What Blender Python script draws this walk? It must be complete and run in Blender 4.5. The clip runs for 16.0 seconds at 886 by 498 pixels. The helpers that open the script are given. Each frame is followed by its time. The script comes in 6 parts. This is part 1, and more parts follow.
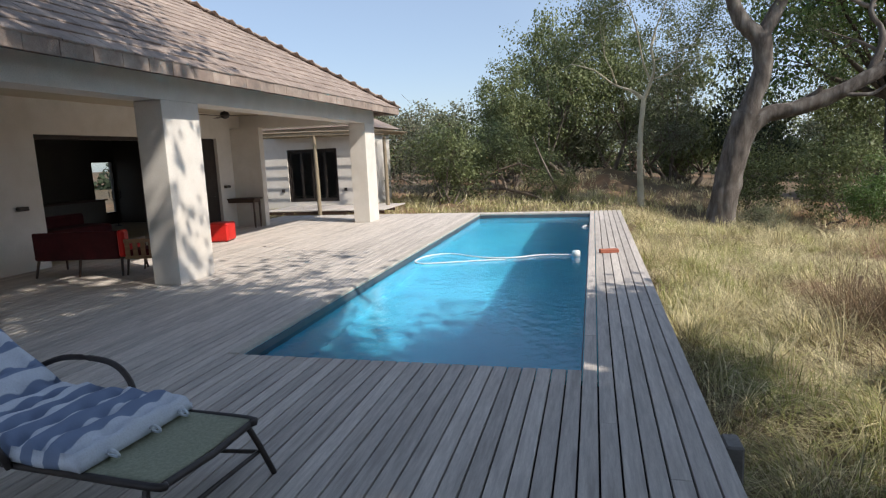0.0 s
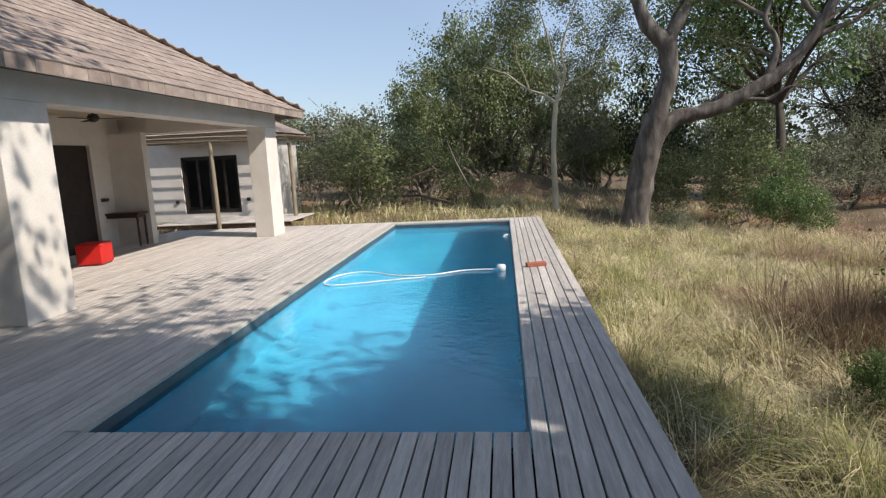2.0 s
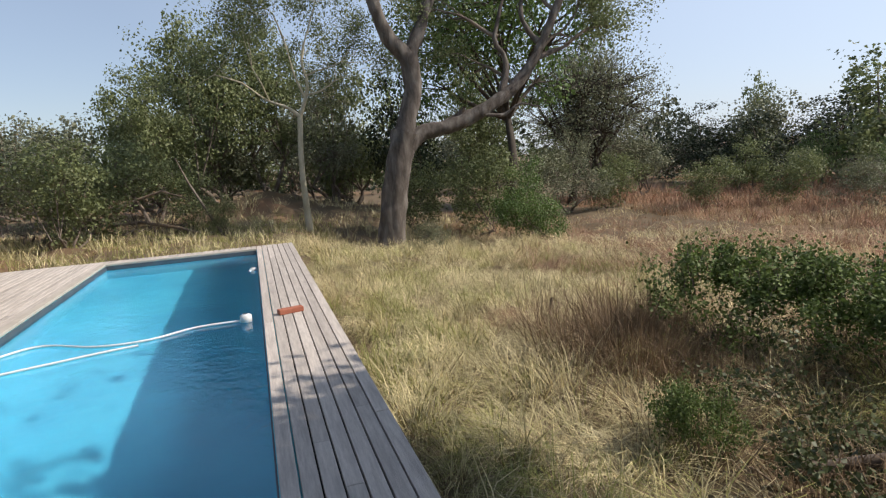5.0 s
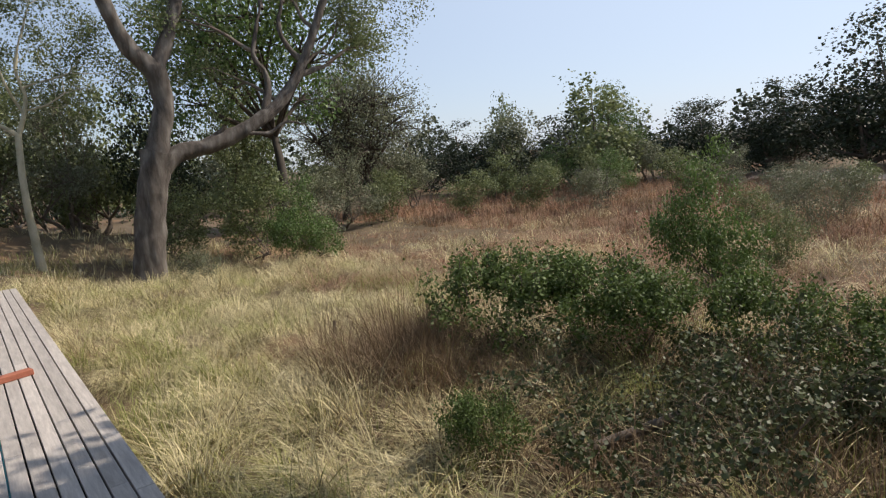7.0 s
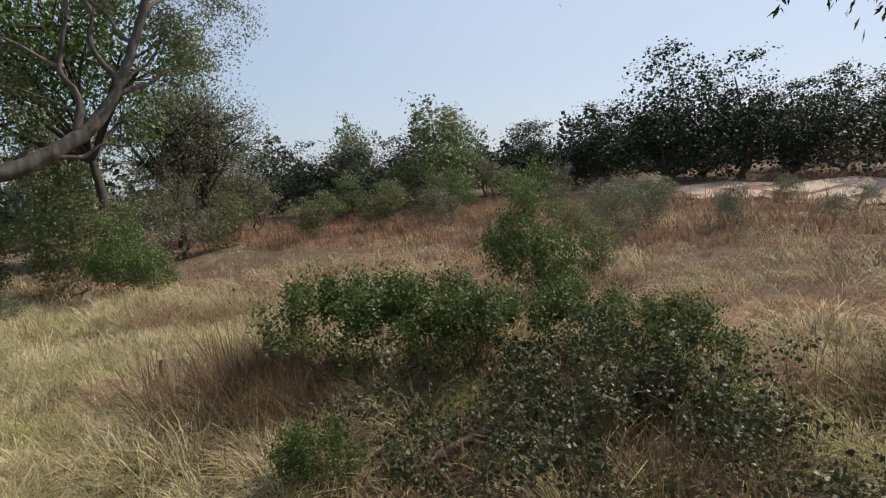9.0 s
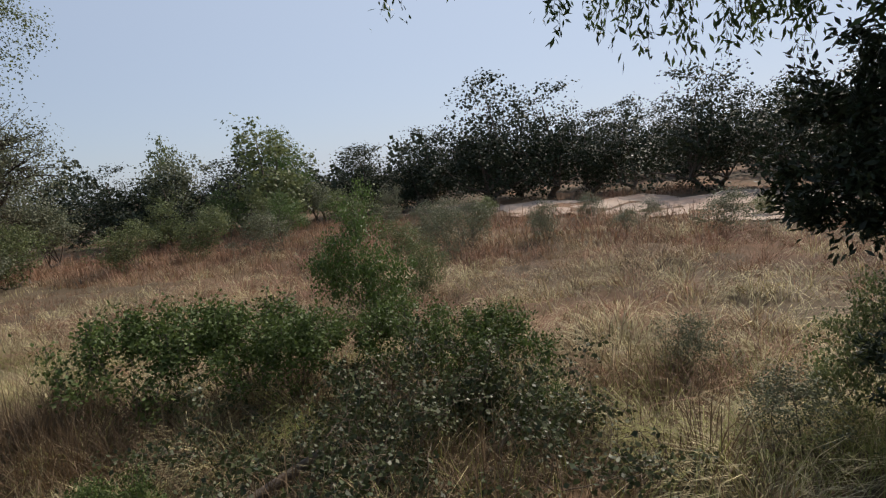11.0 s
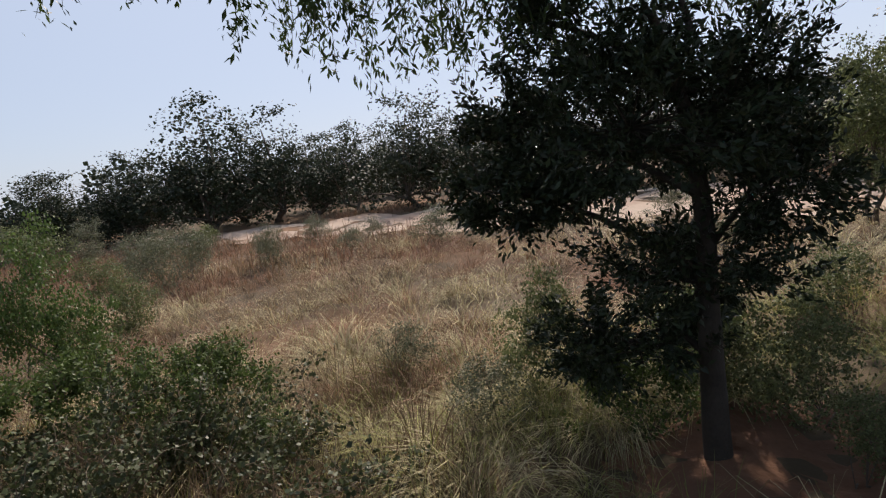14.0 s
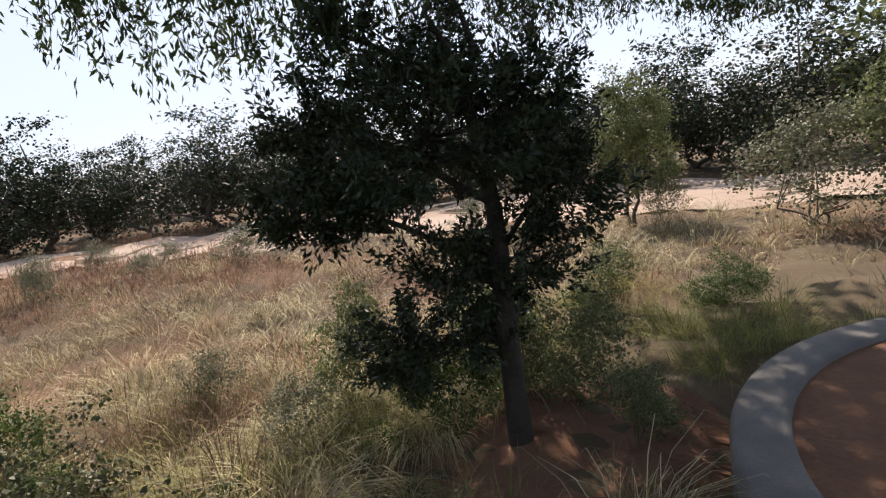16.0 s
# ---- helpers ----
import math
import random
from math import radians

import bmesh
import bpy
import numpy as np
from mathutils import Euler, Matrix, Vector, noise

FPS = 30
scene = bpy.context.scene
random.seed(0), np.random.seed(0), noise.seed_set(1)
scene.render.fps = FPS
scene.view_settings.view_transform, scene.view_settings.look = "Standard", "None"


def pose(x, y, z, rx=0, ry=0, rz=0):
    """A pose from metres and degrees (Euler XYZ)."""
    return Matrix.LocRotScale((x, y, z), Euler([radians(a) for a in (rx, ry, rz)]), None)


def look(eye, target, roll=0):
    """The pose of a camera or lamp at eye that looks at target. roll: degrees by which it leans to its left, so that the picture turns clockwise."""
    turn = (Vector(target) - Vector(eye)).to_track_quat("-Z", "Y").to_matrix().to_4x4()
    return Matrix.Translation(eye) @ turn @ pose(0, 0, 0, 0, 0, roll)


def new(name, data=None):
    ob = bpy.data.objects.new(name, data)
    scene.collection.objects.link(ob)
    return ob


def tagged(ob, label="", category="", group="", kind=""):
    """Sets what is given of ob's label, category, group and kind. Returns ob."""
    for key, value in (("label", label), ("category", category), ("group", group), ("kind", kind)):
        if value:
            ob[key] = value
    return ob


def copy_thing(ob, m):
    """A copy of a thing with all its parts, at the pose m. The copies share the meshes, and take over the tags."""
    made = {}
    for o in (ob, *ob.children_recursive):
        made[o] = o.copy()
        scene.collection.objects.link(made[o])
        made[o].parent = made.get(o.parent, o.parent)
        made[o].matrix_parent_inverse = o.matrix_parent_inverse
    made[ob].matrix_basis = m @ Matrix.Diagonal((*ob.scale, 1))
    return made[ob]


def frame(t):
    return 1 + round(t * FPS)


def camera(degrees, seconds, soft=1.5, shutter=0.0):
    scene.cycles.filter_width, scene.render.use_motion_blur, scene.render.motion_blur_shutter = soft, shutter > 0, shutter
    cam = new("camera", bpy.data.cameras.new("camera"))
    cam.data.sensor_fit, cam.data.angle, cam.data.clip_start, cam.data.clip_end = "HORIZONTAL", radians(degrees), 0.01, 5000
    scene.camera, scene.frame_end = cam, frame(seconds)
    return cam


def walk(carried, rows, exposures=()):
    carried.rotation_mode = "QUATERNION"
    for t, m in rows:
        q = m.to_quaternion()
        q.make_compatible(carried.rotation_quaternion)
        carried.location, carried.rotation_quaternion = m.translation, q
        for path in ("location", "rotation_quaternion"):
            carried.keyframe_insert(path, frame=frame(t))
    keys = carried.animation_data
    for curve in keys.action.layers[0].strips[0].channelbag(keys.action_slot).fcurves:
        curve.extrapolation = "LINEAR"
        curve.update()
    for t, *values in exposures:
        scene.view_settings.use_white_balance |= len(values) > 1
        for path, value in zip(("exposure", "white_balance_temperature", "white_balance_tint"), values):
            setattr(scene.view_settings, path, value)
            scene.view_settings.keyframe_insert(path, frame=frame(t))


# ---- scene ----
cam = camera(73.6, 16.0, 1.25)
PATH = [
    (0, (0.084, -4.491, 1.686), (-0.408, -2.578, 1.373), -2.4),
    (0.5, (0.017, -4.289, 1.676), (-0.377, -2.353, 1.363), -2.6),
    (1, (0.002, -4.004, 1.705), (-0.355, -2.061, 1.394), -2.7),
    (1.5, (-0.033, -3.74, 1.692), (-0.35, -1.79, 1.381), -2.8),
    (2, (-0.111, -3.484, 1.715), (-0.323, -1.52, 1.405), -2.9),
    (2.5, (-0.144, -3.219, 1.726), (-0.188, -1.245, 1.41), -3.3),
    (3, (-0.112, -2.925, 1.758), (-0.061, -0.951, 1.442), -3.5),
    (5.5, (0.054, -1.736, 1.756), (0.829, 0.082, 1.45), -4.1),
    (6, (0.059, -1.685, 1.782), (1.022, 0.041, 1.473), -4.4),
    (6.5, (0.087, -1.679, 1.804), (1.213, -0.055, 1.493), -4.8),
    (7, (0.152, -1.687, 1.801), (1.393, -0.15, 1.488), -5.2),
    (7.5, (0.167, -1.743, 1.825), (1.503, -0.289, 1.511), -5.4),
    (8, (0.222, -1.758, 1.827), (1.641, -0.383, 1.519), -5.6),
    (8.5, (0.25, -1.85, 1.861), (1.752, -0.565, 1.557), -5.8),
    (11, (0.372, -2.067, 1.799), (2.224, -1.366, 1.519), -6.4),
    (11.5, (0.38, -2.09, 1.786), (2.276, -1.519, 1.505), -6.5),
    (12, (0.392, -2.108, 1.778), (2.312, -1.675, 1.494), -6.6),
    (12.5, (0.366, -2.131, 1.771), (2.324, -1.843, 1.482), -6.8),
    (13, (0.37, -2.171, 1.754), (2.344, -2.046, 1.459), -7.0),
    (13.5, (0.372, -2.219, 1.732), (2.349, -2.249, 1.43), -7.3),
    (14, (0.424, -2.281, 1.729), (2.392, -2.45, 1.419), -7.6),
    (14.5, (0.458, -2.3, 1.724), (2.416, -2.562, 1.411), -7.6),
    (15, (0.476, -2.313, 1.715), (2.408, -2.718, 1.395), -7.7),
    (15.5, (0.435, -2.288, 1.712), (2.312, -2.894, 1.38), -7.8),
    (16, (0.414, -2.321, 1.68), (2.226, -3.097, 1.341), -7.8),
]
EXPOSURES = [(0, 0.20, 6550, 12), (3, 0.10, 6650, 13), (5.5, 0.04, 6900, 14), (8, -0.12, 6900, 13), (11, -0.42, 6850, 14), (13, -0.42, 6900, 16), (14.5, -0.14, 7000, 17), (16, 0.2, 7150, 18)]
walk(cam, [(t, look(eye, target, roll)) for t, eye, target, roll in PATH], EXPOSURES)

# ---- light ----
SUN_EL, SUN_AZ = radians(42), radians(-20)  # azimuth from +x towards +y
SUN_DIR = Vector((math.cos(SUN_EL) * math.cos(SUN_AZ), math.cos(SUN_EL) * math.sin(SUN_AZ), math.sin(SUN_EL)))
world = bpy.data.worlds.new("world")
scene.world = world
world.use_nodes = True
sky = world.node_tree.nodes.new("ShaderNodeTexSky")
sky.sky_type, sky.sun_disc = "NISHITA", False
sky.sun_elevation, sky.sun_rotation = SUN_EL, radians(90) - SUN_AZ
sky.air_density, sky.dust_density, sky.ozone_density = 1.0, 0.7, 2.5
back = world.node_tree.nodes["Background"]
haze = world.node_tree.nodes.new("ShaderNodeMix")
haze.data_type = "RGBA"
haze.inputs[7].default_value = (6.6, 8.2, 10.6, 1)
way, toward, glow = (world.node_tree.nodes.new(k) for k in ("ShaderNodeTexCoord", "ShaderNodeVectorMath", "ShaderNodeMapRange"))
toward.operation = "DOT_PRODUCT"
toward.inputs[1].default_value = SUN_DIR
glow.inputs[1].default_value, glow.inputs[2].default_value, glow.inputs[3].default_value, glow.inputs[4].default_value = -0.2, 0.95, 0.27, 0.9
world.node_tree.links.new(way.outputs["Generated"], toward.inputs[0])
world.node_tree.links.new(toward.outputs["Value"], glow.inputs[0])
# the haze thins out towards the zenith
height, thin, veil = (world.node_tree.nodes.new(k) for k in ("ShaderNodeSeparateXYZ", "ShaderNodeMapRange", "ShaderNodeMath"))
thin.inputs[1].default_value, thin.inputs[2].default_value, thin.inputs[3].default_value, thin.inputs[4].default_value = 0.35, 0.95, 1.0, 0.15
veil.operation = "MULTIPLY"
world.node_tree.links.new(way.outputs["Generated"], height.inputs[0])
world.node_tree.links.new(height.outputs[2], thin.inputs[0])
world.node_tree.links.new(thin.outputs[0], veil.inputs[0])
world.node_tree.links.new(glow.outputs[0], veil.inputs[1])
world.node_tree.links.new(veil.outputs[0], haze.inputs[0])
world.node_tree.links.new(sky.outputs[0], haze.inputs[6])
world.node_tree.links.new(haze.outputs[2], back.inputs[0])
back.inputs[1].default_value = 0.11
sun = new("sun", bpy.data.lights.new("sun", "SUN"))
sun.data.energy, sun.data.angle, sun.data.color = 5.0, radians(0.53), (1.0, 0.94, 0.85)
sun.matrix_world = look(SUN_DIR * 50, (0, 0, 0))

rng = np.random.default_rng(7)


# ---- materials ----
def mat(name, c1, c2, scale=8.0, rough=0.7, bump=0.15, stretch=(1, 1, 1), stain=None, stain_scale=0.7, stain_amount=0.5,
        vary=0.0, island=0.0, world_space=False, metal=0.0, spec=0.4, translucent=0.0, fine=40.0):
    m = bpy.data.materials.new(name)
    m.use_nodes = True
    n, l = m.node_tree.nodes, m.node_tree.links
    b = n["Principled BSDF"]
    b.inputs["Roughness"].default_value, b.inputs["Metallic"].default_value = rough, metal
    b.inputs["Specular IOR Level"].default_value = spec
    if world_space:
        co = n.new("ShaderNodeNewGeometry").outputs["Position"]
    else:
        co = n.new("ShaderNodeTexCoord").outputs["Object"]
    mp = n.new("ShaderNodeMapping")
    mp.inputs["Scale"].default_value = stretch
    l.new(co, mp.inputs["Vector"])
    info = n.new("ShaderNodeObjectInfo")
    if vary:
        off = n.new("ShaderNodeVectorMath")
        off.operation = "SCALE"
        off.inputs[0].default_value = (37, 53, 11)
        l.new(info.outputs["Random"], off.inputs["Scale"])
        l.new(off.outputs[0], mp.inputs["Location"])

    def noise_tex(s, detail=4.0):
        t = n.new("ShaderNodeTexNoise")
        t.inputs["Scale"].default_value, t.inputs["Detail"].default_value = s, detail
        t.inputs["Roughness"].default_value = 0.6
        l.new(mp.outputs[0], t.inputs["Vector"])
        return t.outputs["Fac"]

    def ramp(fac, lo, hi):
        r = n.new("ShaderNodeMapRange")
        r.inputs[1].default_value, r.inputs[2].default_value = lo, hi
        l.new(fac, r.inputs[0])
        return r.outputs[0]

    def mix(a, c, fac, kind="MIX"):
        x = n.new("ShaderNodeMix")
        x.data_type, x.blend_type = "RGBA", kind
        for v, s in ((a, x.inputs[6]), (c, x.inputs[7]), (fac, x.inputs[0])):
            if isinstance(v, (tuple, list)):
                s.default_value = (*v, 1)
            elif isinstance(v, (int, float)):
                s.default_value = v
            else:
                l.new(v, s)
        return x.outputs[2]

    big = noise_tex(scale)
    small = noise_tex(fine, 3.0)
    col = mix(c1, c2, ramp(big, 0.35, 0.65))
    col = mix(col, tuple(0.6 * a for a in c1), mathmul(n, l, ramp(small, 0.45, 0.75), 0.45))
    if stain:
        st = noise_tex(stain_scale, 5.0)
        col = mix(col, stain, mathmul(n, l, ramp(st, 0.48, 0.68), stain_amount))
    rnd = None
    if island:
        rnd, amount = n.new("ShaderNodeNewGeometry").outputs["Random Per Island"], island
    elif vary:
        rnd, amount = info.outputs["Random"], vary
    if rnd:
        r = n.new("ShaderNodeMapRange")
        r.inputs[3].default_value, r.inputs[4].default_value = 1 - amount, 1 + amount
        l.new(rnd, r.inputs[0])
        hsv = n.new("ShaderNodeHueSaturation")
        l.new(r.outputs[0], hsv.inputs["Value"])
        l.new(col, hsv.inputs["Color"])
        col = hsv.outputs[0]
    l.new(col, b.inputs["Base Color"])
    if bump:
        bp = n.new("ShaderNodeBump")
        bp.inputs["Strength"].default_value, bp.inputs["Distance"].default_value = bump, 0.02
        l.new(small, bp.inputs["Height"])
        l.new(bp.outputs[0], b.inputs["Normal"])
    if translucent:
        tr = n.new("ShaderNodeBsdfTranslucent")
        l.new(col, tr.inputs["Color"])
        ms = n.new("ShaderNodeMixShader")
        ms.inputs[0].default_value = translucent
        l.new(b.outputs[0], ms.inputs[1])
        l.new(tr.outputs[0], ms.inputs[2])
        l.new(ms.outputs[0], n["Material Output"].inputs["Surface"])
    return m


def mathmul(n, l, a, k):
    x = n.new("ShaderNodeMath")
    x.operation = "MULTIPLY"
    l.new(a, x.inputs[0])
    x.inputs[1].default_value = k
    return x.outputs[0]


PLASTER = mat("cream plaster", (0.70, 0.66, 0.60), (0.64, 0.60, 0.54), 3, 0.85, 0.12, stain=(0.45, 0.39, 0.31), stain_amount=0.35, world_space=True, fine=60)
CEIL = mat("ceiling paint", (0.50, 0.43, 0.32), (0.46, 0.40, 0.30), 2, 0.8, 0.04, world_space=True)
DECKWOOD = mat("weathered decking", (0.60, 0.545, 0.49), (0.45, 0.405, 0.365), 5, 0.75, 0.35, stretch=(9, 0.8, 3), stain=(0.27, 0.235, 0.21), stain_scale=1.5, stain_amount=0.45, vary=0.14, fine=30)
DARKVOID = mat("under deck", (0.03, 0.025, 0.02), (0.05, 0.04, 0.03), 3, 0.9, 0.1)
TILE = mat("roof tile", (0.38, 0.31, 0.26), (0.25, 0.19, 0.16), 4, 0.85, 0.4, stain=(0.11, 0.09, 0.08), stain_scale=2.5, stain_amount=0.5, vary=0.14, fine=50)
TILEJ = mat("roof tile joined", (0.38, 0.31, 0.26), (0.25, 0.19, 0.16), 4, 0.85, 0.4, stain=(0.11, 0.09, 0.08), stain_scale=2.5, stain_amount=0.5, island=0.14, fine=50)
DARKMETAL = mat("dark bronze frame", (0.035, 0.028, 0.025), (0.05, 0.04, 0.035), 6, 0.4, 0.03, metal=0.3)
DARKWOOD = mat("dark stained wood", (0.05, 0.03, 0.022), (0.08, 0.045, 0.03), 3, 0.5, 0.1, stretch=(1, 8, 8))
POLE = mat("weathered gum pole", (0.32, 0.26, 0.17), (0.22, 0.18, 0.13), 3, 0.8, 0.3, stretch=(6, 6, 1))
BARK = mat("grey bark", (0.125, 0.105, 0.09), (0.045, 0.037, 0.031), 2.2, 0.95, 1.0, stretch=(5, 5, 1.2), stain=(0.30, 0.275, 0.245), stain_scale=1.1, stain_amount=0.6, fine=9)
PALEBARK = mat("pale bark", (0.52, 0.48, 0.36), (0.38, 0.34, 0.23), 2, 0.9, 0.3, stretch=(2, 2, 1), fine=20)
TWIG = mat("twig bark", (0.13, 0.10, 0.08), (0.20, 0.17, 0.14), 4, 0.95, 0.3)
# darker copy of the twig bark, with the shade under crowns in its colour
DARKTWIG = mat("dark twig bark", (0.06, 0.05, 0.04), (0.09, 0.075, 0.06), 4, 0.95, 0.3)
LEAF_OLIVE = mat("olive leaves", (0.15, 0.185, 0.075), (0.205, 0.235, 0.105), 1.2, 0.55, 0, island=0.35, translucent=0.35)
LEAF_GREY = mat("grey green leaves", (0.17, 0.19, 0.11), (0.22, 0.23, 0.15), 1.2, 0.6, 0, island=0.35, translucent=0.25)
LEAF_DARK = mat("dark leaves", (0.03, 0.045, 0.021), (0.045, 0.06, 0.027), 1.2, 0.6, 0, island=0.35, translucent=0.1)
LEAF_GREEN = mat("fresh green leaves", (0.09, 0.155, 0.045), (0.13, 0.20, 0.055), 1.2, 0.5, 0, island=0.35, translucent=0.35)
LEAF_BROWN = mat("dry leaves", (0.19, 0.12, 0.06), (0.25, 0.17, 0.09), 1.2, 0.8, 0, island=0.35, translucent=0.2)
STRAW = mat("straw grass", (0.78, 0.68, 0.42), (0.40, 0.34, 0.17), 1.4, 0.75, 0, island=0.5, world_space=True, translucent=0.15, stain=(0.25, 0.24, 0.10), stain_scale=0.9, stain_amount=0.65)
REDGRASS = mat("russet grass", (0.41, 0.25, 0.17), (0.23, 0.13, 0.085), 0.8, 0.8, 0, island=0.5, world_space=True, translucent=0.25, stain=(0.42, 0.35, 0.2), stain_scale=0.4)
GREENGRASS = mat("green grass", (0.27, 0.30, 0.09), (0.38, 0.37, 0.13), 0.8, 0.7, 0, island=0.35, world_space=True, translucent=0.3)
SOIL = mat("bush soil", (0.15, 0.11, 0.065), (0.11, 0.078, 0.045), 0.5, 0.95, 0.6, world_space=True, stain=(0.33, 0.17, 0.09), stain_scale=0.15, stain_amount=0.7, fine=9)
SAND = mat("river sand", (0.58, 0.46, 0.36), (0.50, 0.37, 0.28), 0.4, 0.95, 0.5, world_space=True, stain=(0.35, 0.22, 0.16), stain_scale=0.2, fine=5)
CONCRETE = mat("concrete", (0.26, 0.24, 0.22), (0.19, 0.18, 0.17), 3, 0.9, 0.3, stain=(0.15, 0.14, 0.13), fine=50)
REDSOIL = mat("red soil", (0.26, 0.13, 0.075), (0.20, 0.10, 0.06), 2, 0.95, 0.6, world_space=True, fine=20)
POOLPAINT = mat("pool paint", (0.12, 0.56, 0.66), (0.16, 0.66, 0.74), 0.8, 0.6, 0.1, world_space=True, stain=(0.07, 0.34, 0.50), stain_scale=0.5, stain_amount=0.35)
BAND = mat("dark waterline", (0.09, 0.11, 0.13), (0.07, 0.085, 0.10), 3, 0.5, 0.05)
COPING = mat("pale coping", (0.50, 0.46, 0.40), (0.42, 0.38, 0.33), 4, 0.8, 0.2, world_space=True)
RED = mat("red vinyl", (0.62, 0.02, 0.015), (0.55, 0.018, 0.012), 3, 0.45, 0.05)
REDFABRIC = mat("dark red fabric", (0.10, 0.008, 0.01), (0.07, 0.006, 0.008), 5, 0.9, 0.2)
BRICK = mat("red brick", (0.42, 0.15, 0.09), (0.36, 0.12, 0.075), 8, 0.9, 0.5)
CONCFLOOR = mat("tiled floor", (0.45, 0.40, 0.30), (0.40, 0.35, 0.26), 2, 0.6, 0.05, world_space=True)
# indoor dimness is put into this dark grey, for all surfaces inside the rooms
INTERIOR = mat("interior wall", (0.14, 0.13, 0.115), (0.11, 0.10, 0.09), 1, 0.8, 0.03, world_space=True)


# ---- shapes ----
def link(name, data, material, parent=None, label=""):
    ob = new(name, data)
    if material:
        data.materials.clear()
        data.materials.append(material)
    if parent:
        ob.parent = parent
    if label:
        ob["label"] = label
    return ob


def part(name, bm, material, parent=None, label="", smooth=False):
    me = bpy.data.meshes.new(name)
    bmesh.ops.recalc_face_normals(bm, faces=bm.faces)
    for f in bm.faces:
        f.smooth = smooth
    bm.to_mesh(me)
    bm.free()
    return link(name, me, material, parent, label)


def box(bm, lo, hi, bevel=0.0):
    lo, hi = Vector(lo), Vector(hi)
    r = bmesh.ops.create_cube(bm, size=1)
    bmesh.ops.scale(bm, vec=hi - lo, verts=r["verts"])
    bmesh.ops.translate(bm, vec=(lo + hi) / 2, verts=r["verts"])
    if bevel:
        edges = list({e for v in r["verts"] for e in v.link_edges})
        bmesh.ops.bevel(bm, geom=edges, offset=bevel, segments=1, affect="EDGES", profile=0.5)
    return bm


def boxes(*items, bevel=0.0):
    bm = bmesh.new()
    for lo, hi in items:
        box(bm, lo, hi, bevel)
    return bm


def np_mesh(name, verts, faces):
    """A mesh from arrays; faces all with the same number of corners."""
    me = bpy.data.meshes.new(name)
    verts, faces = np.asarray(verts, dtype=np.float32), np.asarray(faces, dtype=np.int32)
    k = faces.shape[1]
    me.vertices.add(len(verts))
    me.vertices.foreach_set("co", verts.ravel())
    me.loops.add(faces.size)
    me.loops.foreach_set("vertex_index", faces.ravel())
    me.polygons.add(len(faces))
    me.polygons.foreach_set("loop_start", np.arange(0, faces.size, k, dtype=np.int32))
    me.update(calc_edges=True)
    me.validate()
    return me


def tubes(paths, sides=6):
    """Tapered tubes along polylines: each path is a list of (point, radius)."""
    V, F, base = [], [], 0
    ang = np.linspace(0, 2 * math.pi, sides, endpoint=False)
    for path in paths:
        P = np.array([p for p, _ in path], dtype=float)
        R = np.array([r for _, r in path], dtype=float)
        T = np.gradient(P, axis=0)
        T /= np.linalg.norm(T, axis=1)[:, None] + 1e-9
        up = np.array([0.0, 0.0, 1.0]) if abs(T[0][2]) < 0.8 else np.array([1.0, 0.0, 0.0])
        A = np.cross(T, up)
        A /= np.linalg.norm(A, axis=1)[:, None] + 1e-9
        B = np.cross(T, A)
        ring = P[:, None] + R[:, None, None] * (np.cos(ang)[None, :, None] * A[:, None] + np.sin(ang)[None, :, None] * B[:, None])
        V.append(ring.reshape(-1, 3))
        n = len(P)
        i = np.arange(n - 1)[:, None] * sides + np.arange(sides)[None]
        j = np.arange(n - 1)[:, None] * sides + (np.arange(sides)[None] + 1) % sides
        F.append(np.stack([i, j, j + sides, i + sides], -1).reshape(-1, 4) + base)
        base += n * sides
    return np.concatenate(V), np.concatenate(F)


def smooth_path(pts, radii, sub=4):
    P, R, out = np.array(pts, float), np.array(radii, float), []
    n = len(P)
    for i in range(n - 1):
        p0, p1, p2, p3 = P[max(i - 1, 0)], P[i], P[i + 1], P[min(i + 2, n - 1)]
        for k in range(sub):
            t = k / sub
            q = 0.5 * (2 * p1 + (p2 - p0) * t + (2 * p0 - 5 * p1 + 4 * p2 - p3) * t * t + (3 * p1 - p0 - 3 * p2 + p3) * t ** 3)
            out.append((tuple(q), R[i] + (R[i + 1] - R[i]) * t))
    out.append((tuple(P[-1]), R[-1]))
    return out


def leaf_mesh(centres, size, g, droop=0.0, aspect=0.38, out=None, face=None):
    """Small pointed leaves, one per centre, folded at the midrib; face: the way their upper sides turn."""
    n = len(centres)
    d = g.normal(size=(n, 3))
    if out is not None:
        d = d + out * 1.2
    d[:, 2] -= droop
    d /= np.linalg.norm(d, axis=1)[:, None]
    s = np.cross(d, g.normal(size=(n, 3)) if face is None else face + 0.35 * g.normal(size=(n, 3)))
    s /= np.linalg.norm(s, axis=1)[:, None] + 1e-9
    ln = size * g.uniform(0.6, 1.35, (n, 1))
    w = ln * aspect
    nrm = np.cross(d, s) * w * 0.35
    a = centres
    v = np.stack([a, a + d * ln * 0.5 + s * w + nrm, a + d * ln, a + d * ln * 0.5 - s * w + nrm], 1)
    return v.reshape(-1, 3), np.arange(n * 4).reshape(-1, 4)


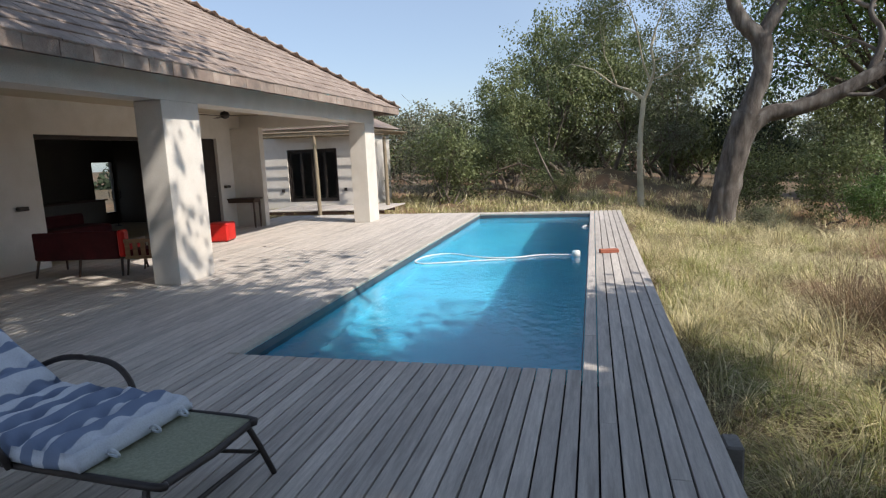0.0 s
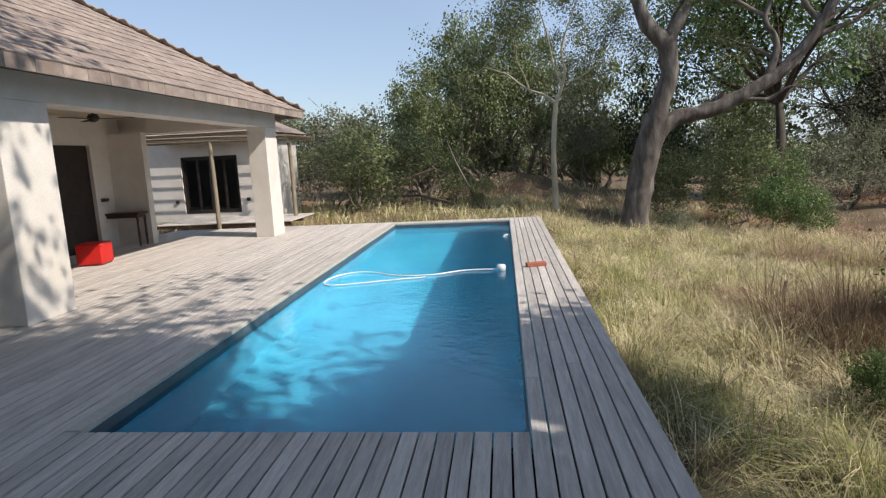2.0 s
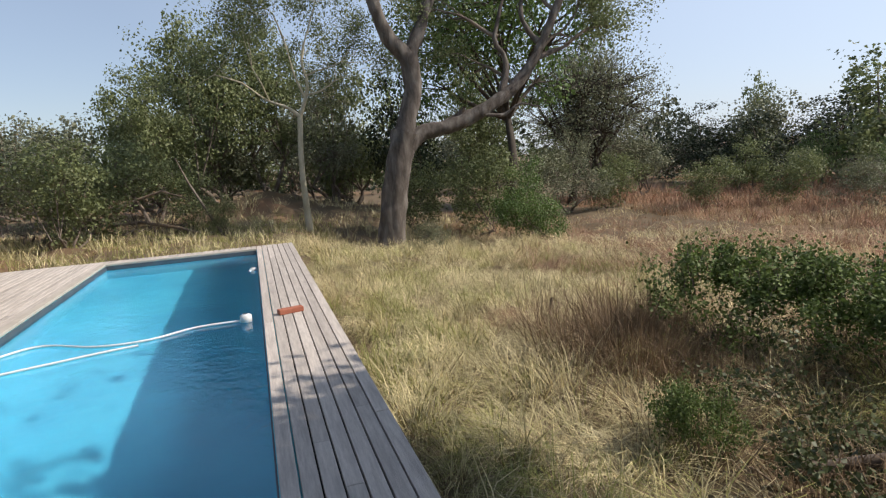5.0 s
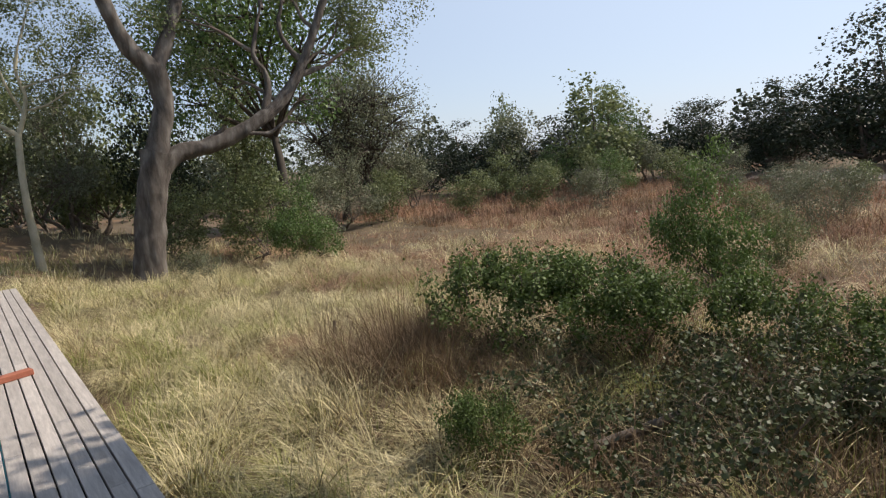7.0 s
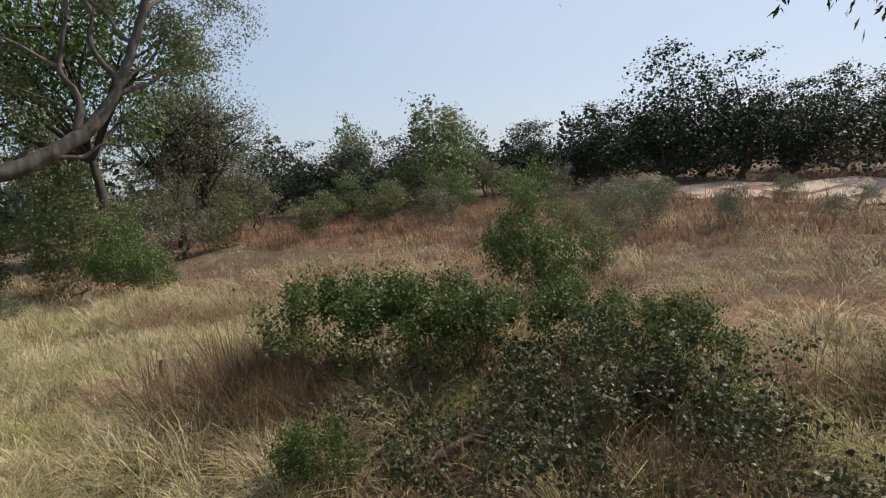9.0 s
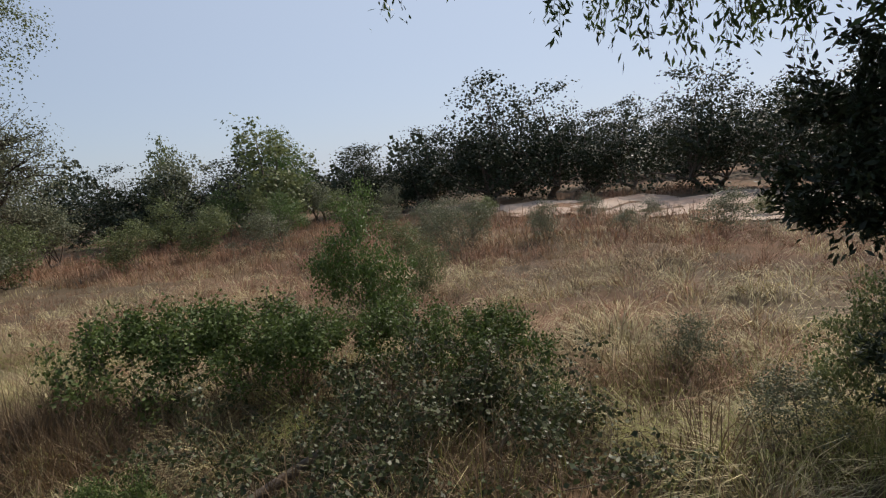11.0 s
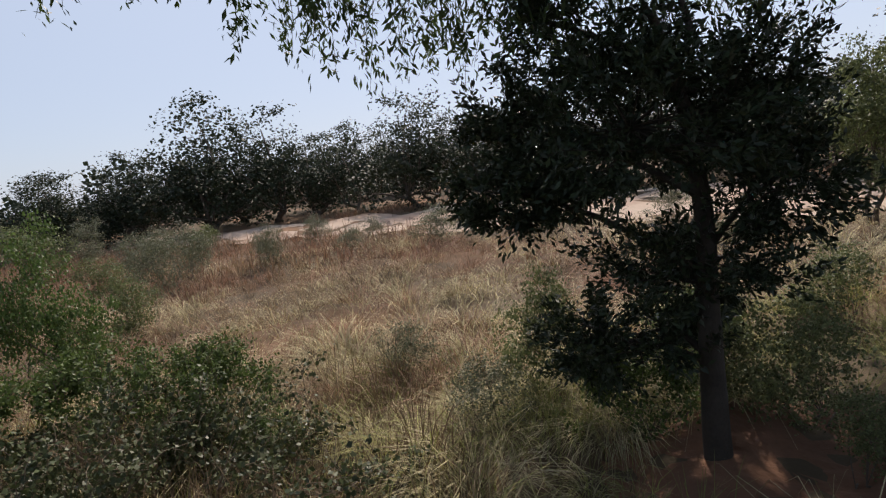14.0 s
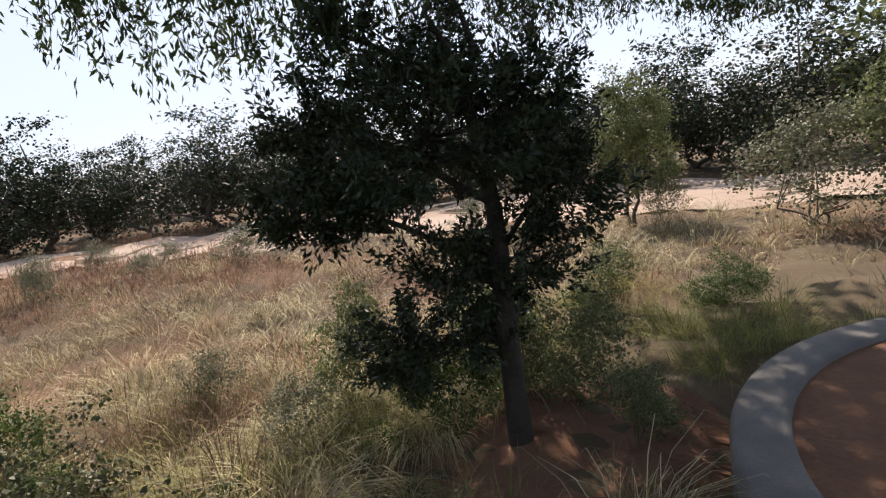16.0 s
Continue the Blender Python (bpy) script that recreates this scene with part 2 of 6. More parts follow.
def grow(g, start, direction, length, radius, levels, split=(2, 4), spread=0.6, lift=0.15, wob=0.12, steps=4, shrink=0.68, min_r=0.006):
    """Branches by repeated forking. Returns the paths and the twig points."""
    paths, tips = [], []
    todo = [(Vector(start), Vector(direction).normalized(), length, radius, levels)]
    while todo:
        p, d, ln, r, lev = todo.pop()
        pts = [(tuple(p), r)]
        end_r = max(min_r, r * 0.62)
        for k in range(1, steps + 1):
            d = (d + Vector(g.normal(size=3) * wob) + Vector((0, 0, lift * 0.25))).normalized()
            p = p + d * (ln / steps)
            rr = r + (end_r - r) * k / steps
            pts.append((tuple(p), rr))
            if lev <= 1:
                tips.append((tuple(p), tuple(d), lev))
            elif k >= 2 and lev > 0 and g.random() < 0.35:
                side = (d + Vector(g.normal(size=3) * spread * 1.2)).normalized()
                todo.append((p.copy(), side, ln * shrink * 0.8, rr * 0.5, lev - 1))
        paths.append(pts)
        if lev > 0:
            for _ in range(int(g.integers(split[0], split[1] + 1))):
                nd = (d + Vector(g.normal(size=3) * spread) + Vector((0, 0, lift))).normalized()
                todo.append((p.copy(), nd, ln * shrink * g.uniform(0.75, 1.2), end_r * g.uniform(0.55, 0.85), lev - 1))
    return paths, tips


def leaves_at(g, tips, per, radius, size, droop=0.0, flat=1.0, aspect=0.38, count=None, clusters=None):
    if clusters:
        tips = [tips[k] for k in g.choice(len(tips), min(clusters, len(tips)), replace=False)]
    base = np.array([t[0] for t in tips])
    dirs = np.array([t[1] for t in tips])
    if count is None:
        idx = np.repeat(np.arange(len(base)), per)
    else:
        idx = g.integers(0, len(base), count)
    c = base[idx]
    # each clump has its own size and a rounded shell, thinner inside
    girth = g.uniform(0.55, 1.45, len(base))[idx][:, None]
    off = g.normal(size=c.shape)
    off *= (0.75 + 0.45 * g.random((len(c), 1))) / np.maximum(1, np.linalg.norm(off, axis=1)[:, None] * 0.7)
    face = off / (np.linalg.norm(off, axis=1)[:, None] + 1e-9) + np.array([0, 0, 0.7])
    off *= radius * 1.25 * girth * np.array([1, 1, 0.75 * flat])
    return leaf_mesh(c + off, size, g, droop, aspect, out=dirs[idx] * 0.4, face=face)


def thin_out(paths, keep):
    """The stoutest branches only."""
    return sorted(paths, key=lambda p: -p[0][1] - 0.3 * p[-1][1])[:keep]


def branch_tubes(paths, stout=0.05):
    a = [p for p in paths if p[0][1] > stout]
    c = [p[::2] if len(p) > 3 else p for p in paths if p[0][1] <= stout]
    out, faces, base = [], [], 0
    for group, sides in ((a, 7), (c, 3)):
        if group:
            v, f = tubes(group, sides)
            out.append(v)
            faces.append(f + base)
            base += len(v)
    return np.concatenate(out), np.concatenate(faces)


def tree(name, seed, crown_leaf, bark, label, category, height=6.0, trunk_h=1.8, r=0.14, levels=4, spread=0.6, lift=0.15, leaves=3000,
         leaf=0.11, clump=0.16, stems=1, lean=(0, 0), droop=0.1, split=(2, 3), flat=1.0, shrink=0.68, aspect=0.42, twigs=90, stem_spread=0.35, clusters=None, along=False):
    g = np.random.default_rng(seed)
    root = new(name)
    paths, tips = [], []
    for s in range(stems):
        d = Vector((lean[0] + (g.normal() * stem_spread if stems > 1 else 0), lean[1] + (g.normal() * stem_spread if stems > 1 else 0), 1)).normalized()
        st = Vector((g.normal() * 0.1 * (stems > 1), g.normal() * 0.1 * (stems > 1), -0.15))
        pts, p = [], st.copy()
        n = 5
        for k in range(n + 1):
            flare = 1.35 if k == 0 else 1.0
            pts.append((tuple(p), r * flare * (1 - 0.35 * k / n)))
            d = (d + Vector(g.normal(size=3) * 0.07)).normalized()
            if k < n:
                p = p + d * (trunk_h * g.uniform(0.8, 1.2) + 0.15) / n
        paths.append(pts)
        for _ in range(3 if stems == 1 else 2):
            nd = (d + Vector(g.normal(size=3) * spread)).normalized()
            a, c = grow(g, p, nd, (height - trunk_h) * 0.38 * g.uniform(0.7, 1.25), r * 0.5, levels, split, spread, lift, shrink=shrink)
            paths += a
            tips += c
    zs = np.array([q[0][2] for q in tips])
    k = height / np.quantile(zs, 0.995)
    stems_made = paths[:1] if stems == 1 else []
    paths = thin_out([p for p in paths if p not in stems_made], twigs)
    tips = [((q[0][0] * k, q[0][1] * k, q[0][2] * k), q[1], q[2]) for q in tips]
    if along:
        tips += [((p[0] * k, p[1] * k, p[2] * k), (0, 0, 1), 2) for path in paths for p, _ in path[1:] if p[2] > trunk_h * 0.12] * (5 if stems > 20 else 1)
    # foliage gathers on some twigs and leaves others bare
    P = np.array([q[0] for q in tips])
    wv = np.array([noise.noise(Vector(p) * (5.0 / height)) + 0.5 * noise.noise(Vector(p) * (14.0 / height)) for p in P])
    tips = [q for q, w in zip(tips, wv) if w > -0.18]
    if stems_made:
        tv, tf = tubes(stems_made, 9)
        me = np_mesh(name + "_trunk", tv * k, tf)
        me.shade_smooth()
        link("trunk", me, bark, root)
    tv, tf = branch_tubes(paths, r * 0.35)
    me = np_mesh(name + "_branchwork", tv * k, tf)
    me.shade_smooth()
    tagged(link("branchwork", me, bark, root), kind="stuff")
    lv, lf = leaves_at(g, tips, 1, clump, leaf, droop, flat, aspect, count=leaves, clusters=clusters)
    link("crown", np_mesh(name + "_crown", lv, lf), crown_leaf, root)
    return tagged(root, label, category)


def lobed(name, seed, crown_leaf, bark, label, category, height, radius, low, lobes, puffs, leaves, leaf, puff, r=0.14, stems=1, flat=0.8, twigs=60, aspect=0.45, droop=0.1):
    """A tree or bush whose crown is several uneven lobes, each closed by clumps of leaves, on boughs that fork from its stems."""
    g = np.random.default_rng(seed)
    root = new(name)
    bottom, mid = low * height, (1 + low) * height / 2
    hearts = []
    for k in range(lobes):
        a = 2.4 * k + g.uniform(-0.5, 0.5)
        up = 1.0 if k == 0 else g.uniform(0, 0.85)
        size = radius * g.uniform(0.34, 0.56)
        away = radius * (0.12 if k == 0 else g.uniform(0.35, 0.72)) * (1 - 0.3 * up)
        zc = bottom + size * flat * 0.8 + (height - bottom - 1.7 * size * flat) * up
        hearts.append((np.array([away * math.cos(a), away * math.sin(a), max(zc, 0.3 * size)]), size))
    feet = [np.array([g.normal(), g.normal(), 0]) * (0.05 * radius * (stems > 1)) for _ in range(stems)]
    fork = max(bottom * 0.9, 0.1 * height)
    trunks, boughs, heads = [], [], []
    tops = []
    for f in feet:
        lean = g.normal(size=2) * 0.06 * height * (1 + (stems > 1))
        q = np.array([f[0] + lean[0], f[1] + lean[1], fork])
        tops.append(q)
        trunks.append(smooth_path([tuple(f + np.array([0, 0, -0.2])), tuple(f * 0.5 + q * 0.5 + g.normal(size=3) * 0.03 * height * np.array([1, 1, 0])), tuple(q)], [r * 1.25, r, r * 0.72], 4))
    for k, (c, size) in enumerate(hearts):
        q = tops[k % stems]
        m = q * 0.45 + c * 0.55 + g.normal(size=3) * 0.05 * radius
        boughs.append(smooth_path([tuple(q), tuple(m), tuple(c)], [r * 0.55, r * 0.4, r * 0.2], 3))
        n = int(puffs * size ** 2 / sum(z ** 2 for _, z in hearts))
        for _ in range(n):
            o = g.normal(size=3)
            o /= np.linalg.norm(o)
            o *= (0.55 + 0.5 * g.random() ** 0.6) * (1 + 0.3 * noise.noise(Vector(o) * 1.9 + Vector((seed, k, 0))))
            p = c + o * size * np.array([1, 1, flat])
            if p[2] < 0.04 * height:
                continue
            heads.append((tuple(p), tuple(o), 1))
            if g.random() < twigs / max(1, puffs):
                w = m * 0.35 + c * 0.65
                j = w * 0.5 + p * 0.5 + g.normal(size=3) * 0.06 * size
                boughs.append([(tuple(w), r * 0.16), (tuple(j), r * 0.1), (tuple(p + o * puff * 0.7), r * 0.03)])
    v, f = tubes(trunks, 8)
    me = np_mesh(name + "_trunk", v, f)
    me.shade_smooth()
    link("trunk", me, bark, root)
    v, f = tubes(boughs, 4)
    tagged(link("branchwork", np_mesh(name + "_branchwork", v, f), bark, root), kind="stuff")
    v, f = leaves_at(g, heads, 1, puff, leaf, droop, 1.0, aspect, count=leaves)
    link("crown", np_mesh(name + "_crown", v, f), crown_leaf, root)
    return tagged(root, label, category)


def ground_z(x, y):
    """Height of the natural ground."""
    x, y = np.asarray(x, dtype=float), np.asarray(y, dtype=float)
    base = -0.72 - 0.035 * np.clip(x - 1.0, 0, 16) - 0.022 * np.clip(y, 0, 17) * np.clip((x - 1.0) / 2.0, 0, 1)
    base = base + 1.25 * np.exp(-((x - 1.8) / 5.5) ** 2 - ((y - 28.5) / 5.0) ** 2)
    rise = np.clip((y - 11.5) / 3.0, 0, 1) * np.clip((3.0 - x) / 4.0, 0, 1)
    base = base + rise * np.maximum(-0.38 - base, 0)
    bumps = 0.06 * np.sin(x * 0.9 + 1.3) * np.sin(y * 0.7) + 0.035 * np.sin(x * 2.3 + y * 1.7)
    bumps = bumps + 0.11 * np.sin(2.9 * x + 1.7 * np.sin(1.3 * y)) * np.sin(2.4 * y + 1.1 * np.sin(1.7 * x))
    near = np.clip((x - 0.9) / 1.5, 0, 1) + np.clip((y - 12.6) / 1.5, 0, 1)
    return base + bumps * np.clip(near, 0, 1)


def gz(x, y):
    return float(ground_z(x, y))


def put(ob, x, y, rz=0.0, s=1.0, z=None):
    ob.matrix_basis = pose(x, y, gz(x, y) if z is None else z, 0, 0, rz) @ Matrix.Diagonal((s, s, s, 1))
    return ob


# ---- ground ----
def build_ground():
    xs = np.concatenate([np.linspace(-400, -40, 12)[:-1], np.linspace(-40, -12, 15)[:-1], np.linspace(-12, 30, 106)[:-1], np.linspace(30, 80, 26)[:-1], np.linspace(80, 500, 12)])
    ys = np.concatenate([np.linspace(-400, -50, 10)[:-1], np.linspace(-50, -14, 19)[:-1], np.linspace(-14, 30, 111)[:-1], np.linspace(30, 80, 26)[:-1], np.linspace(80, 500, 12)])
    X, Y = np.meshgrid(xs, ys, indexing="ij")
    V = np.stack([X, Y, ground_z(X, Y)], -1).reshape(-1, 3)
    # a hollow for the pool
    hole = (V[:, 0] > -3.6) & (V[:, 0] < 0.5) & (V[:, 1] > -0.5) & (V[:, 1] < 12.2)
    V[hole, 2] = -2.2
    n = len(ys)
    i = (np.arange(len(xs) - 1)[:, None] * n + np.arange(n - 1)[None]).ravel()
    F = np.stack([i, i + n, i + n + 1, i + 1], -1)
    me = np_mesh("ground", V, F)
    me.shade_smooth()
    tagged(link("ground", me, SOIL), "dry bushveld soil with sparse litter", kind="structure")


build_ground()


# ---- deck and pool ----
PL, PW, PX0 = 11.8, 3.0, -3.0
X1, Y0, Y1, XL = 0.81, -5.1, 12.36, -9.4
PITCH = X1 / 7


def build_pool():
    bm = boxes(((PX0 - 0.15, -0.15, -1.3), (PX0, PL + 0.15, -0.03)), ((0, -0.15, -1.3), (0.15, PL + 0.15, -0.03)),
               ((PX0, -0.15, -1.3), (0, 0, -0.03)), ((PX0, PL, -1.3), (0, PL + 0.15, -0.03)),
               ((PX0 - 0.15, -0.15, -1.5), (0.15, PL + 0.15, -1.3)))
    pool = tagged(part("pool_shell", bm, POOLPAINT), "turquoise painted rectangular swimming pool shell", kind="structure")
    for lo, hi in (((PX0, 0.012, -0.24), (PX0 + 0.012, PL - 0.012, -0.03)), ((-0.012, 0.012, -0.24), (0, PL - 0.012, -0.03)), ((PX0, 0, -0.24), (0, 0.012, -0.03)), ((PX0, PL - 0.012, -0.24), (0, PL, -0.03))):
        part("waterline_band", boxes((lo, hi)), BAND, pool)
    v = [(PX0, 0, -0.1), (0, 0, -0.1), (0, PL, -0.1), (PX0, PL, -0.1)]
    w = link("water", np_mesh("water", v, [(0, 1, 2, 3)]), None)
    m = bpy.data.materials.new("water")
    m.use_nodes = True
    n, l = m.node_tree.nodes, m.node_tree.links
    b = n["Principled BSDF"]
    b.inputs["Base Color"].default_value = (0.15, 0.44, 0.70, 1)
    b.inputs["Roughness"].default_value, b.inputs["IOR"].default_value, b.inputs["Transmission Weight"].default_value = 0.0, 1.33, 1.0
    geo, t, bp = n.new("ShaderNodeNewGeometry"), n.new("ShaderNodeTexNoise"), n.new("ShaderNodeBump")
    t.inputs["Scale"].default_value, t.inputs["Detail"].default_value, t.inputs["Roughness"].default_value = 6.0, 4.0, 0.6
    bp.inputs["Strength"].default_value, bp.inputs["Distance"].default_value = 0.3, 0.03
    l.new(geo.outputs["Position"], t.inputs["Vector"])
    l.new(t.outputs[0], bp.inputs["Height"])
    l.new(bp.outputs[0], b.inputs["Normal"])
    w.data.materials.append(m)
    w.visible_shadow = False
    tagged(w, "clear blue rippled pool water", kind="structure")
    bm = boxes(((PX0 - 0.12, 0, -0.03), (PX0, PL + 0.12, 0.012)), ((PX0, PL, -0.03), (0, PL + 0.12, 0.012)), bevel=0.006)
    tagged(part("pool_coping", bm, COPING), "pale worn coping along the pool edge", kind="structure")


build_pool()


# ---- house ----
HX = -9.3   # back wall of the veranda
EX, EZ, EY1 = -5.15, 3.0, 11.55
SLOPE = 0.63


def build_house():
    h = tagged(new("house"), "cream plastered single storey house with a grey tiled hip roof", "house")
    part("veranda_floor", boxes(((-14.5, -6, -0.9), (XL - 0.003, 11.4, 0.0))), CONCFLOOR, h)
    w = [((HX - 0.3, -6, 0), (HX, 3.9, 2.95)), ((HX - 0.3, 3.9, 2.34), (HX, 9.1, 2.95)), ((HX - 0.3, 9.1, 0), (HX, 9.9, 2.95)),
         ((HX, 9.72, 0), (-8.45, 9.92, 2.6)), ((HX - 0.3, 9.903, 0), (HX - 0.003, 11.2, 2.95))]
    for a in w:
        part("wall", boxes(a), PLASTER, h, "cream plaster wall")
    for a in (((-6.1, -6, 2.6), (-5.65, 10.9, 2.95)), ((HX, 10.2, 2.6), (-6.103, 10.9, 2.95))):
        part("beam", boxes(a), PLASTER, h)
    for y0, y1 in ((2.65, 3.45), (10.2, 10.9), (-5.2, -4.4)):
        part("column", boxes(((-6.1, y0, 0), (-5.653, y1, 2.597)), bevel=0.006), PLASTER, h, "square cream plaster column")
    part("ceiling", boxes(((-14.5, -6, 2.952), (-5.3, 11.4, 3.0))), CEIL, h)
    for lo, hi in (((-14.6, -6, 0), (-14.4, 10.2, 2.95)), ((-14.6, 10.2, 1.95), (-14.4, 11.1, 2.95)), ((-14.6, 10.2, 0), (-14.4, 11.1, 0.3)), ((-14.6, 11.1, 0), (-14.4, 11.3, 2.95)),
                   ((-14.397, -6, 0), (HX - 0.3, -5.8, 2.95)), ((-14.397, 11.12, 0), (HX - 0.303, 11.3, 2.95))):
        part("wall", boxes((lo, hi)), INTERIOR, h, "interior wall in a grey darkened for room shade")
    # roof sheet
    ridge = 4.6
    zr = EZ + ridge * SLOPE
    v = [(EX, -7, EZ), (EX, EY1, EZ), (EX - ridge, EY1 - ridge, zr), (EX - ridge, -7, zr), (EX - 2 * ridge, -7, EZ), (EX - 2 * ridge, EY1, EZ)]
    bm = bmesh.new()
    vs = [bm.verts.new(p) for p in v]
    for f in ((0, 1, 2, 3), (1, 5, 2), (3, 2, 5, 4)):
        bm.faces.new([vs[i] for i in f])
    bmesh.ops.translate(bm, vec=(0, 0, -0.03), verts=bm.verts)
    part("roof_underlay", bm, DARKWOOD, h)
    part("soffit", boxes(((-5.648, -6, 2.93), (EX - 0.03, EY1 - 0.03, 2.948)), ((HX, 10.903, 2.93), (-5.651, EY1 - 0.03, 2.948))), DARKWOOD, h)
    return h


house = build_house()


def build_roof_tiles():
    """Courses of flat tiles on the slope that faces the pool and on the hip, and the band of edge tiles."""
    g = np.random.default_rng(31)
    c, sn = 1 / math.hypot(1, SLOPE), SLOPE / math.hypot(1, SLOPE)
    gauge, width = 0.31, 0.33
    bm = boxes(((-0.02, 0.004, 0.0), (gauge + 0.05, width - 0.004, 0.028)), bevel=0.006)
    for v in bm.verts:
        if v.co.x > 0.1:
            v.co.z -= 0.022
    me = bpy.data.meshes.new("roof_tile")
    bm.to_mesh(me)
    bm.free()
    me.materials.append(TILE)
    slope = Euler((0, -math.atan(SLOPE), 0)).to_matrix().to_4x4() @ Matrix.Rotation(math.pi, 4, "Z")
    singles, joined = [], []
    for row in range(18):
        d = row * gauge
        xr, zr = EX - d * c, EZ + d * sn
        yend = EY1 - d * c
        y = yend - (0.165 if row % 2 else 0.0)
        while y > -6.5:
            (singles if (row < 11 and y > 2.0) else joined).append((xr, y, zr))
            y -= width
    base = np.array([v.co[:] for v in me.vertices])
    faces = [tuple(p.vertices) for p in me.polygons]
    basis = Matrix(((-c, 0, -0.0, 0), (0, -1, 0, 0), (0, 0, 1, 0), (0, 0, 0, 1)))
    rot = Matrix(((-c, 0, sn, 0), (0, -1, 0, 0), (sn, 0, c, 0), (0, 0, 0, 1)))
    order = sorted(singles, key=lambda p: p[0], reverse=True)
    joined += order[300:]
    for x, y, z in order[:300]:
        ob = new("roof_tile", me)
        ob.parent = house
        ob.matrix_basis = Matrix.Translation((x, y, z + g.uniform(-0.004, 0.006))) @ rot @ Matrix.Rotation(g.normal() * 0.006, 4, "Z")
    V, F = [], []
    R = np.array(rot.to_3x3())
    for x, y, z in joined:
        o = len(V) * len(base)
        V.append(base @ R.T + np.array([x, y, z + g.uniform(-0.004, 0.006)]))
        F += [tuple(i + o for i in f) for f in faces]
    # the hip slope that faces away from the veranda
    R2 = np.array([[0, 1, 0], [-c, 0, sn], [sn, 0, c]])
    for row in range(16):
        d = row * gauge
        y, z = EY1 - d * c, EZ + d * sn
        x = EX - d * c - width
        while x > EX - 9.2 + d * c:
            o = len(V) * len(base)
            V.append(base @ R2.T + np.array([x, y, z]))
            F += [tuple(i + o for i in f) for f in faces]
            x -= width
    joined_me = bpy.data.meshes.new("roof_tiles")
    joined_me.from_pydata(np.concatenate(V).tolist(), [], F)
    ob = link("roof_tiles", joined_me, TILEJ, house)
    tagged(ob, kind="stuff")
    # hip caps
    bm = boxes(((-0.02, -0.11, 0), (0.4, 0.11, 0.05)), bevel=0.02)
    cap = bpy.data.meshes.new("hip_tile")
    bm.to_mesh(cap)
    bm.free()
    cap.materials.append(TILE)
    hd = Vector((-1, -1, SLOPE)).normalized()
    side = hd.cross(Vector((0, 0, 1))).normalized()
    up = side.cross(hd)
    m = Matrix((hd, side, up)).transposed().to_4x4()
    for k in range(17):
        ob = new("hip_tile", cap)
        ob.parent = house
        ob.matrix_basis = Matrix.Translation(Vector((EX, EY1, EZ + 0.01)) + hd * (0.38 * k)) @ m @ Matrix.Rotation(radians(-3), 4, "Y")
    # upright edge tiles under the first course
    w = 0.42
    bm = boxes(((0, 0.003, -0.17), (0.03, w - 0.003, 0.0)), bevel=0.004)
    edge = bpy.data.meshes.new("edge_tile")
    bm.to_mesh(edge)
    bm.free()
    edge.materials.append(TILE)
    for k in range(43):
        ob = new("edge_tile", edge)
        ob.parent = house
        ob.matrix_basis = Matrix.Translation((EX - 0.02 + g.uniform(-0.004, 0.004), EY1 - (k + 1) * w, EZ + 0.005))
    for k in range(21):
        ob = new("edge_tile", edge)
        ob.parent = house
        ob.matrix_basis = Matrix.Translation((EX - k * w - 0.02, EY1 - 0.03, EZ + 0.005)) @ Matrix.Rotation(radians(90), 4, "Z")


GLASS = bpy.data.materials.new("window glass")
GLASS.use_nodes = True
_b = GLASS.node_tree.nodes["Principled BSDF"]
_b.inputs["Base Color"].default_value = (0.8, 0.85, 0.85, 1)
_b.inputs["Roughness"].default_value, _b.inputs["Transmission Weight"].default_value, _b.inputs["IOR"].default_value = 0.01, 1.0, 1.5
LIT = bpy.data.materials.new("lamp glow")
LIT.use_nodes = True
LIT.node_tree.nodes["Principled BSDF"].inputs["Emission Color"].default_value = (1, 0.93, 0.8, 1)
LIT.node_tree.nodes["Principled BSDF"].inputs["Emission Strength"].default_value = 20
MAROON = mat("maroon fabric", (0.085, 0.012, 0.014), (0.06, 0.009, 0.011), 5, 0.9, 0.1)
WHITE = mat("white plastic", (0.72, 0.74, 0.74), (0.66, 0.68, 0.68), 6, 0.45, 0.02)
MESHFAB = mat("olive sling fabric", (0.34, 0.35, 0.25), (0.25, 0.26, 0.18), 60, 0.8, 0.4, fine=160)
TANWOOD = mat("varnished slat wood", (0.33, 0.19, 0.10), (0.25, 0.14, 0.07), 3, 0.5, 0.1, stretch=(1, 6, 6))


def tube_part(name, pts, r, material, parent, label="", sides=8):
    if not isinstance(r, (list, tuple)):
        r = [r] * len(pts)
    path = smooth_path(pts, r, 4) if name in ("armrest", "hose", "tie", "side_rail", "arm") else list(zip(pts, r))
    v, f = tubes([path], sides)
    me = np_mesh(name, v, f)
    me.shade_smooth()
    return link(name, me, material, parent, label)


